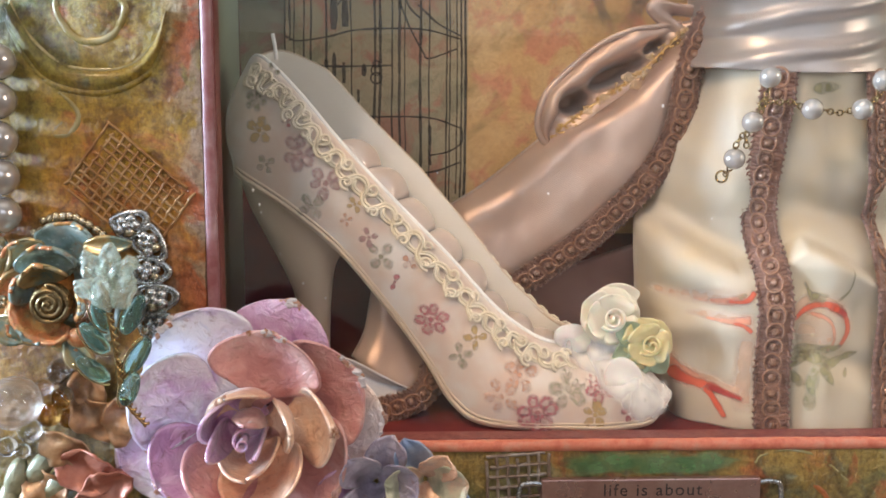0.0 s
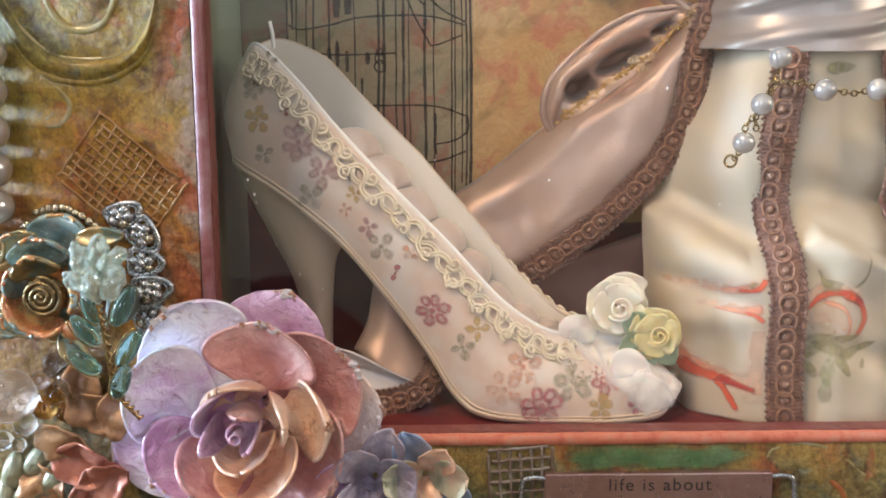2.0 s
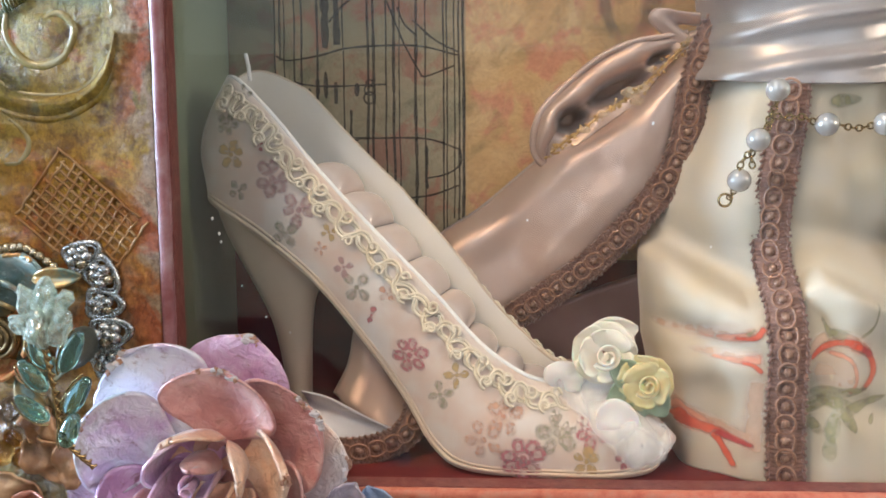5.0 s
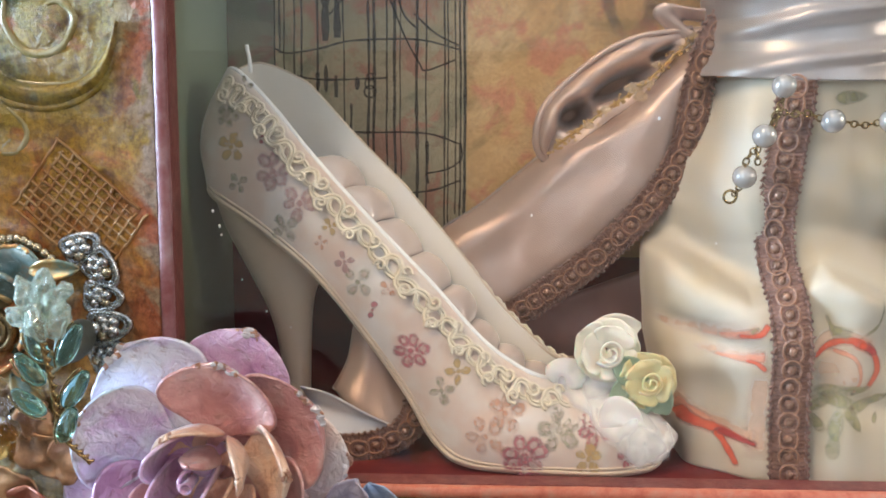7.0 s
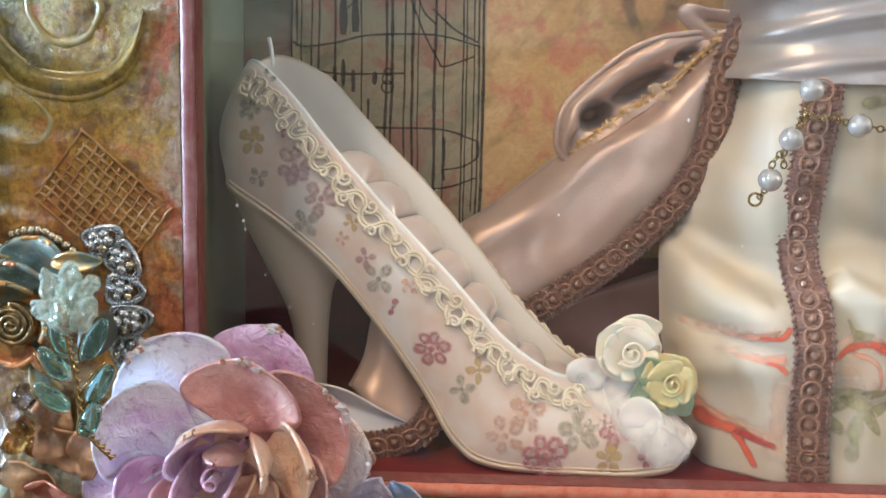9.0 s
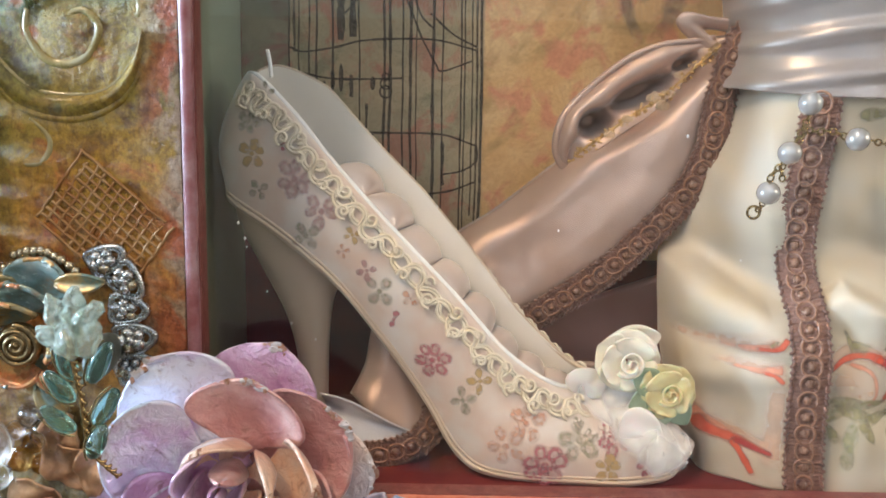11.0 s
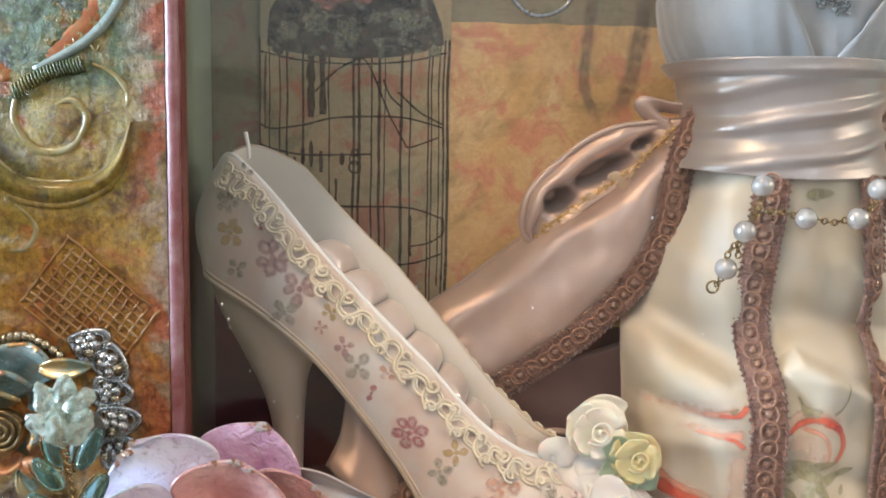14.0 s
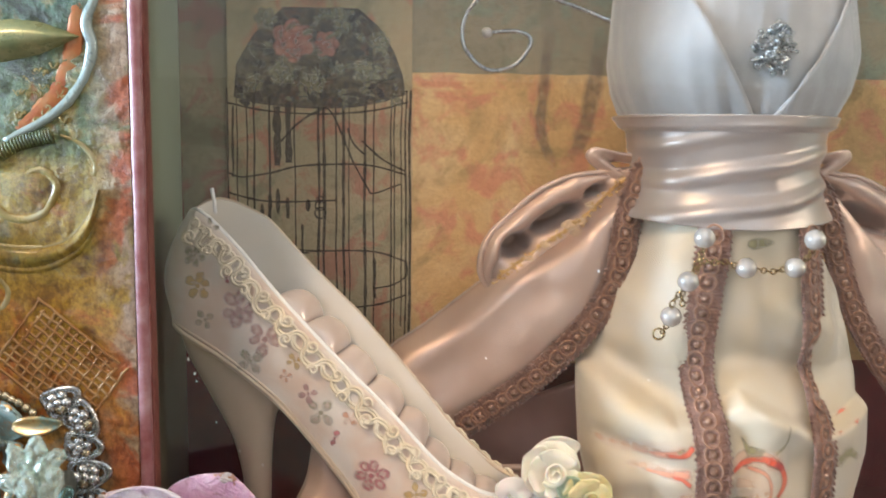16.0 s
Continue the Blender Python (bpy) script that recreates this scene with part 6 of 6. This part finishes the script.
def rose_petal(c, deg, r0, far, half, depth, rise, lip, seed, m, flakes=0, crusts=0, at_side=0.0, bowl=0.9):
    f = shell_petal(c, deg, r0, far, half, depth, rise, lip, seed, bowl)
    ob = on(rose, part("petal", sheet(f, 26, 24), m, thick=0.8))
    for _ in range(flakes):
        p = f(min(max(rnd(0.15, 0.85) + at_side, 0.05), 0.95), rnd(0.78, 0.97)) + Vector((0, -0.6, 0))
        bm = ball(p, rnd(0.5, 1.1), 6, squash=(1.3, 0.4, 0.9))
        for v in bm.verts:
            v.co += Vector((rnd(-.25, .25), rnd(-.1, .1), rnd(-.25, .25)))
        fl = part("foil_flake", bm, FLAKE, smooth=False)
        fl.parent = ob
        fl.location = -rose.location - ob.location
    if crusts:
        bm = bmesh.new()
        for _ in range(crusts):
            u = min(max(0.5 + at_side + random.gauss(0, 0.2), 0.03), 0.97)
            ball(f(u, 1 - abs(random.gauss(0, 0.07)) - 0.01) + Vector((0, -0.45, 0)), rnd(0.2, 0.7), 5, bm, (rnd(0.7, 1.6), 0.4, rnd(0.7, 1.5)))
        for q in bm.verts:
            q.co += Vector((rnd(-.2, .2), rnd(-.1, .1), rnd(-.2, .2)))
        cr = part("crust", bm, CRUST, label="brown and bronze flaked crust", smooth=False)
        cr.parent = ob
        cr.location = -rose.location - ob.location


RC = (11.5, 0, 7.5)
rose = thing("paper_rose", "large mauve and lilac pearlescent paper rose on the frame's corner", "paper flower", at=(11.5, 0, 7))
for deg, r0, far, half, depth, rise, lip, m, fl, cr, side, bowl in (
        (200, 3, 37, 30, 1, 6, 2.0, LILAC, 0, 8, 0.0, 0.9), (125, 3, 34.5, 38, 2, 7, 2.5, LILAC, 4, 26, 0.25, 0.85), (72, 3, 34, 33, 1, 3, 1.2, MAUVE, 6, 26, -0.05, 0.9), (0, 3, 35, 30, 1, 4, 1.5, PALE_PEACH, 1, 10, 0.0, 0.9),
        (-50, 3, 33, 34, 1, 5, 1.8, DUSK, 0, 10, 0.0, 0.9), (-108, 3, 32, 36, 1, 5, 1.8, MAUVE, 0, 6, 0.0, 0.9), (244, 3, 34, 30, 2, 6, 2.0, LILAC, 0, 6, 0.0, 0.9),
        (26, 3, 32, 40, 3, 9, 2.2, DUSK, 10, 46, 0.15, 0.8), (160, 3, 30.5, 36, 4, 12, 2.2, LILAC, 3, 14, -0.3, 0.7), (-38, 3, 28, 46, 4, 12, 1.8, DUSK, 0, 10, 0.0, 0.65), (212, 3, 27, 36, 4, 11, 1.6, MAUVE, 0, 8, 0.0, 0.65),
        (74, 3, 26.5, 46, 5, 9, 1.6, DUSK, 5, 22, 0.0, 0.78), (236, 3, 19, 42, 5, 17, 1.5, DUSK, 0, 6, 0.0, 0.55), (3, 3, 23, 34, 5, 15, 1.3, PEACHP, 0, 14, 0.1, 0.55), (-70, 3, 18, 52, 6, 16, 1.4, PEACHP, 0, 8, 0.0, 0.55),
        (112, 2, 12, 58, 6, 15, 2.6, PEACHP, 0, 3, 0.2, 0.4), (10, 2, 12.5, 40, 6, 17, 2.2, PEACHP, 0, 0, 0.0, 0.4), (150, 2, 11, 50, 6, 16, 1.0, MAUVE, 0, 0, 0.0, 0.4), (-84, 2, 9.5, 66, 7, 15, 1.4, PEACHP, 0, 0, 0.0, 0.4), (196, 2, 7.5, 38, 7, 18, 0.3, MAUVE, 0, 0, 0.0, 0.35), (75, 1, 5.5, 60, 7, 16, 0.6, DUSK, 0, 0, 0.0, 0.35), (-40, 1, 4.6, 56, 7, 17, 0.4, MAUVE, 0, 0, 0.0, 0.35)):
    rose_petal(RC, deg, r0, far, half, depth, rise, lip, deg * 0.1 + far, m, fl, cr, side, bowl)
on(rose, part("petal", sheet(ribbon_rose((RC[0], -18, RC[2]), 2.4, (0.05, -1, 0.1), 1.3, 10, PEACHP, "", ""), 40, 8), MAUVE, thick=0.4))
on(rose, part("calyx", ball((RC[0], -3, RC[2]), 5, 18, squash=(1, 1.2, 1)), MAUVE))

# smaller flowers beside it
def little_flower(c, r, mats, label, n, seed):
    th = thing("paper_flower", label, "paper flower", "small paper flowers", at=(c[0], 0, c[2]))
    for k in range(n):
        a = 2 * math.pi * k / n + seed
        on(th, part("petal", sheet(round_petal(c, a, 0.75 + 0.35 * (k % 2), 1, r * 0.75, r, 2.2, 1.2, seed + k), 16, 16), mats[k % len(mats)], thick=0.35))
    return th


GREYV = pearl_paper("grey_violet_paper", [(0.16, 0.13, 0.16), (0.34, 0.28, 0.36), (0.62, 0.58, 0.68)])
BLUEP = mat("blue_foil_paper", [(0.22, 0.33, 0.55), (0.49, 0.59, 0.75)], scale=0.15, rough=0.36, metal=0.4, bump=0.4, coat=0.4)
SAGEP = mat("sage_foil_paper", [(0.33, 0.36, 0.25), (0.65, 0.65, 0.49), (0.81, 0.59, 0.43)], scale=0.12, rough=0.36, metal=0.3, bump=0.5)
little_flower((44, -4, -9), 15, [GREYV, GREYV, GREYV, MAUVE], "grey-violet crumpled paper flower beside the rose", 7, 0.4)
little_flower((57, -3, -9), 14, [PEACHP, BLUEP, SAGEP, GREYV], "peach and blue foil paper flower on the lower board", 7, 1.1)

# copper leaves and beads in the corner
COPPER = mat("copper_leaf", [(0.22, 0.12, 0.06), (0.50, 0.27, 0.13), (0.68, 0.46, 0.27)], scale=0.12, rough=0.32, metal=0.25, bump=0.5, coat=0.3)
ROSY = mat("rosy_leaf", [(0.36, 0.11, 0.07), (0.55, 0.24, 0.16)], scale=0.12, rough=0.36, metal=0.3, bump=0.4)
GREEN_BEAD = mat("grey_green_bead", [(0.20, 0.20, 0.11), (0.40, 0.40, 0.27)], scale=0.15, rough=0.36, metal=0.1, bump=0.2, coat=0.6)
for c, a, l, w, m in (((-24, -4, 3), 2.2, 15, 10, COPPER), ((-22, -6, 2), 1.5, 14, 9, COPPER), ((-30, -6, -2), 2.6, 14, 9, COPPER), ((-22, -7, -6), 2.9, 17, 12, ROSY), ((-32, -8, -14), 0.6, 16, 12, ROSY), ((-18, -4, 0), 1.1, 15, 9, COPPER), ((-36, -5, -15), 2.4, 15, 11, COPPER), ((-28, -4, 12), 1.9, 11, 8, COPPER)):
    lb = leaf_sheet(c, a, l, w, cup=0.5)
    for v in lb.verts:
        v.co += Vector((wob(v.co.x, 1, v.co.z, 0.3, 1.6), wob(v.co.x, 5, v.co.z, 0.28, 3.2) + wob(v.co.x, 15, v.co.z, 0.6, 1.6), wob(v.co.x, 9, v.co.z, 0.3, 1.6)))
    tagged(part("metal_leaf", lb, m, thick=0.5), "curled copper-painted paper leaf", "leaf", "copper leaves")
for x, z, a in ((-43, -4, 0.9), (-49.5, -7, 1.3), (-46, -13, 0.6), (-39, -9, 1.0), (-52, -14, 1.5)):
    tagged(part("leaf_bead", pillow((x, -5, z), 5.6, 2.8, a, 2.4), GREEN_BEAD), "grey-green leaf-shaped bead in the corner cluster", "bead", "leaf beads")
SMOKE = glass("smoky_glass", (0.92, 0.88, 0.84), 0.06, 1.5)
CLEAR = glass("clear_bead_glass", (0.95, 0.96, 0.97), 0.03, 1.5)
AMBER = glass("amber_glass", (0.85, 0.48, 0.14), 0.05, 1.5)
AQUA = glass("aqua_crystal", (0.36, 0.66, 0.58), 0.03, 1.5, 0.95)
ICE = glass("ice_crystal", (0.80, 0.93, 0.84), 0.10, 1.48, 0.75)
tagged(part("glass_pearl", ball((-47.6, -8, 14), 6.9, 32), glass("pearly_glass", (0.93, 0.88, 0.82), 0.04, 1.5, 0.88)), "smoky pearly glass ball in the corner cluster", "bead")
for c, r, m in (((-43.7, -9, 7.1), 3.1, CLEAR), ((-49.5, -9, 2.8), 2.6, CLEAR), ((-46, -8.5, 1.5), 2.0, CLEAR), ((-40, -5, 10), 3.2, AMBER), ((-37, -4, 14), 2.8, AMBER), ((-35.5, -4, 8.5), 2.6, AMBER), ((-41.5, -4, 17), 2.4, SMOKE), ((-33, -4.5, 17), 4.5, SMOKE), ((-37, -4, 21), 3.6, SMOKE)):
    tagged(part("glass_bead", ball(c, r, 20), m), "amber glass bead in the corner cluster" if m is AMBER else "clear glass bead in the corner cluster", "bead", "glass beads")
tagged(part("bent_wire", tube(spline([(-60, -2, 2.4), (-56, -3, 2.2), (-50, -5, 3)], 12), 0.8, 8), SILVER), "grey wire sticking out past the frame", "wire")

# patinated metal rose with a coiled middle
PATINA = mat("patina_metal", [(0.44, 0.19, 0.07), (0.52, 0.36, 0.15), (0.40, 0.33, 0.17), (0.20, 0.30, 0.25), (0.40, 0.54, 0.50)], scale=0.2, rough=0.22, metal=0.45, bump=0.3, bscale=0.5, coat=0.5)
BRONZE = mat("dark_bronze", [(0.16, 0.11, 0.05), (0.32, 0.23, 0.11)], scale=0.3, rough=0.3, metal=0.9, bump=0.3)
mrose = thing("metal_rose", "patinated copper and teal metal rose with a coiled centre", "metal flower", at=(-37, 0, 40))
TEAL = mat("teal_patina", [(0.34, 0.17, 0.08), (0.22, 0.29, 0.25), (0.34, 0.47, 0.46), (0.55, 0.60, 0.56)], scale=0.16, rough=0.24, metal=0.35, bump=0.35, bscale=0.5, coat=0.6)
EMBER = mat("orange_patina", [(0.30, 0.26, 0.16), (0.60, 0.22, 0.09), (0.62, 0.40, 0.16), (0.42, 0.46, 0.34)], scale=0.16, rough=0.27, metal=0.3, bump=0.35, bscale=0.6, coat=0.5)
for deg, r0, fr, half, dep, rise, lip, m in ((78, 6, 20, 30, 1, 6, 2.6, TEAL), (130, 6, 18, 30, 1, 5, 2.2, PATINA), (175, 5, 16, 34, 1, 5, 2.0, EMBER), (97, 5, 14.5, 40, 4, 7, 2.4, TEAL), (215, 5, 15, 30, 1, 5, 1.8, PATINA), (-20, 5, 11, 40, 2, 6, 1.6, EMBER),
                                            (-70, 5, 14, 34, 1, 4, 1.6, PATINA), (40, 5, 13, 28, 2, 6, 1.8, TEAL), (104, 4, 10.2, 46, 6, 7, 1.8, PATINA), (236, 4, 10.5, 66, 5, 7, 2.4, EMBER), (150, 4, 10, 36, 5, 6, 1.6, TEAL), (-5, 4, 8.5, 34, 6, 6, 1.2, EMBER)):
    f = shell_petal((-36.8, 0, 40), deg, r0, fr, half, dep, rise, lip, deg * 0.07, 0.75)
    pt = on(mrose, part("petal", sheet(f, 20, 16), m, thick=1.1))
    rim = part("petal_rim", tube([f(0.04 + 0.92 * q / 30, 0.86) + Vector((0, -0.5, 0)) for q in range(31)], 0.55, 6), EMBER if m is not EMBER else TEAL, label="worn coloured edge")
    rim.parent = pt
    rim.location = -mrose.location - pt.location
on(mrose, part("bud", ball((-30.6, -8, 31), 2.7, 14, squash=(1.2, 0.8, 1)), EMBER))
on(mrose, part("coil", tube([Vector((-36.8 + (0.4 + 0.72 * a) * math.cos(a * 1.0) * 0.335, -11 + 0.02 * a, 39.9 + (0.4 + 0.72 * a) * math.sin(a) * 0.335)) for a in np.linspace(0, 20.5, 150)], 0.62, 6), BRONZE))
on(mrose, part("cup", ball((-36.8, -8.6, 39.9), 5.4, 20, squash=(1, 0.45, 1)), BRONZE))
for c, a, l, w in (((-35, -4, 29), -0.8, 10, 7), ((-30, -5, 30), 0.4, 9, 6), ((-44, -4, 30), 2.6, 10, 8), ((-29, -6, 54), 0.05, 12, 5), ((-52, -3, 46), 1.4, 10, 8)):
    tagged(part("metal_leaf", leaf_sheet(c, a, l, w, cup=0.6), PATINA, thick=0.7), "patinated copper leaf under the metal rose", "leaf", "patina leaves")

# bead strings and silver paisley clusters
def bead_string(pts, n, r, m, label):
    th = thing("bead_string", label, "beads", "bead strings", at=pts[0])
    for p in spline(pts, n):
        on(th, part("bead", ball(p + Vector((rnd(-.2, .2), rnd(-.3, .3), rnd(-.2, .2))), r * rnd(0.85, 1.12), 10), m))


ANTIQUE = mat("antique_beads", [(0.34, 0.29, 0.18), (0.60, 0.52, 0.36), (0.65, 0.65, 0.60)], scale=0.4, rough=0.2, metal=0.9, bump=0.15)
bead_string([(-40, -2, 60), (-34, -2.5, 61), (-28, -2.5, 58.5), (-22, -2.5, 53)], 11, 1.35, ANTIQUE, "string of antique gold beads above the metal rose")
bead_string([(-42, -3.5, 57), (-36, -3.5, 58.5), (-30, -3.5, 56)], 7, 1.2, ANTIQUE, "string of antique gold beads above the metal rose")
bead_string([(-53, -2.5, 56), (-50.5, -2.5, 52), (-53, -2.5, 48)], 5, 1.7, ANTIQUE, "antique beads at the frame's edge")
bead_string([(-54, -2.5, 42), (-51, -3, 39.5), (-53.5, -2.5, 36), (-50, -2.5, 34)], 7, 1.8, ANTIQUE, "antique beads at the frame's edge")


def paisley(cx, cz, ang, s):
    th = thing("silver_paisley", "tarnished silver paisley finding filled with tiny beads", "metal finding", "silver findings", at=(cx, 0, cz))
    ca, sa = math.cos(ang), math.sin(ang)

    def w(x, z, y):
        return Vector((cx + s * (x * ca - z * sa), y, cz + s * (x * sa + z * ca)))
    for k, r in ((1.0, 0.8), (0.8, 0.4)):
        on(th, part("wire_loop", tube([w(k * (4.6 * math.cos(a) + 1.4 * math.cos(2 * a)), k * (3.6 * math.sin(a)), -1.2) for a in np.linspace(0, 6.2832, 33)[:-1]], r, 7, closed=True), SILVER))
    for i in range(5):
        a = i * 1.2566 + cz
        on(th, part("bead", ball(w(2.2 * math.cos(a) + 0.5, 1.7 * math.sin(a), -2.0 - 0.4 * (i % 2)), rnd(1.25, 1.6) * s, 14), ANTIQUE if i == 2 else SILVER))
    on(th, part("bead", ball(w(0.5, 0, -2.9), 1.2 * s, 12), SILVER))


for cx, cz, a, s in ((-19.5, 58.5, 0.5, 0.95), (-14.5, 54.5, -0.9, 1.0), (-14.8, 47, -0.1, 0.95), (-13.6, 39.5, 0.15, 1.05), (-14, 32, 0.4, 0.95)):
    paisley(cx, cz, a, s)

# crystal flower on a twisted gold stem with green glass leaves
cf = thing("crystal_flower", "pale crystal flower with green glass leaves on a twisted gold stem", "glass flower", at=(-16, 0, 32))
for i, (x, z, rx, rz, a) in enumerate(((-21.5, 51.5, 5.4, 2.9, 2.1), (-17.3, 53, 5.6, 2.9, 1.6), (-13.2, 51, 5.6, 2.7, 1.0), (-22.5, 46, 4.6, 2.6, 2.7), (-12.6, 45.5, 5.0, 2.6, 1.2), (-18.4, 44.8, 4.6, 2.7, 1.8))):
    bm = pillow((-17.5 + 0.8 * (x + 17.5), -24 - 0.5 * i, 48.5 + 0.8 * (z - 48.5)), rx * 0.92, rz * 1.0, a, 1.4)
    for v in bm.verts:
        v.co += Vector((wob(v.co.x, i, v.co.z, 0.35, 1.1), wob(v.co.x, i + 3, v.co.z, 0.8, 0.8), wob(v.co.z, i, v.co.x, 0.35, 1.1)))
    on(cf, part("crystal_petal", bm, ICE, label="pale ice-green crystal petal", smooth=False))
for x, z, a, l in ((-21.8, 34.5, 2.3, 5.2), (-22.5, 27, 2.5, 5.2), (-12.6, 40, 1.1, 6.0), (-11.8, 30, 1.0, 5.8), (-20, 40, 2.0, 4.4), (-14, 22, 1.2, 5.0)):
    on(cf, part("glass_leaf", pillow((x, -23, z), 0.9 * l, 2.15, a, 1.5), AQUA, label="sea-green glass leaf"))
    on(cf, part("leaf_wire", tube([(x + l * 1.04 * math.cos(t) * math.cos(a) - 2.6 * math.sin(t) * math.sin(a), -23, z + l * 1.04 * math.cos(t) * math.sin(a) + 2.6 * math.sin(t) * math.cos(a)) for t in np.linspace(0.6, 2.9, 12)], 0.22, 5), GOLD))
for ph in (0, math.pi):
    on(cf, part("stem", tube([curve([(-18.5, -26.5, 48), (-17.4, -26, 43), (-16.4, -24.5, 33), (-15.7, -22, 20), (-13, -14, 10)], t) + Vector((0.6 * math.cos(70 * t + ph), 0.3, 0.6 * math.sin(70 * t + ph))) for t in np.linspace(0, 1, 160)], 0.42, 5), GOLD))
# what holds the flower off the board
tagged(part("bead_mount", ball((-17, -10, 38), 6, 16, squash=(0.45, 1.7, 0.8)), mat("dark_mount", [(0.05, 0.06, 0.05), (0.10, 0.11, 0.08)], scale=0.2, rough=0.5)), "dark padded mount behind the crystal flower", "mount")

# dust on the glass
SPECK = plain("dust", (0.7, 0.7, 0.68), 0.8, bump=0)
for x, z in ((11.1, 67.1), (12.7, 63.3), (13.1, 61.2), (89.9, 66.6), (125.1, 7.2), (120.2, 90.2), (18, 50), (24, 42), (20, 34), (30, 38), (60, 72), (135, 60)):
    tagged(part("dust_speck", ball((x, GLASS_Y - 0.05, z), rnd(0.22, 0.38), 6, squash=(1, 0.4, 1.3)), SPECK), "white dust speck on the glass pane", "dust", "dust specks")
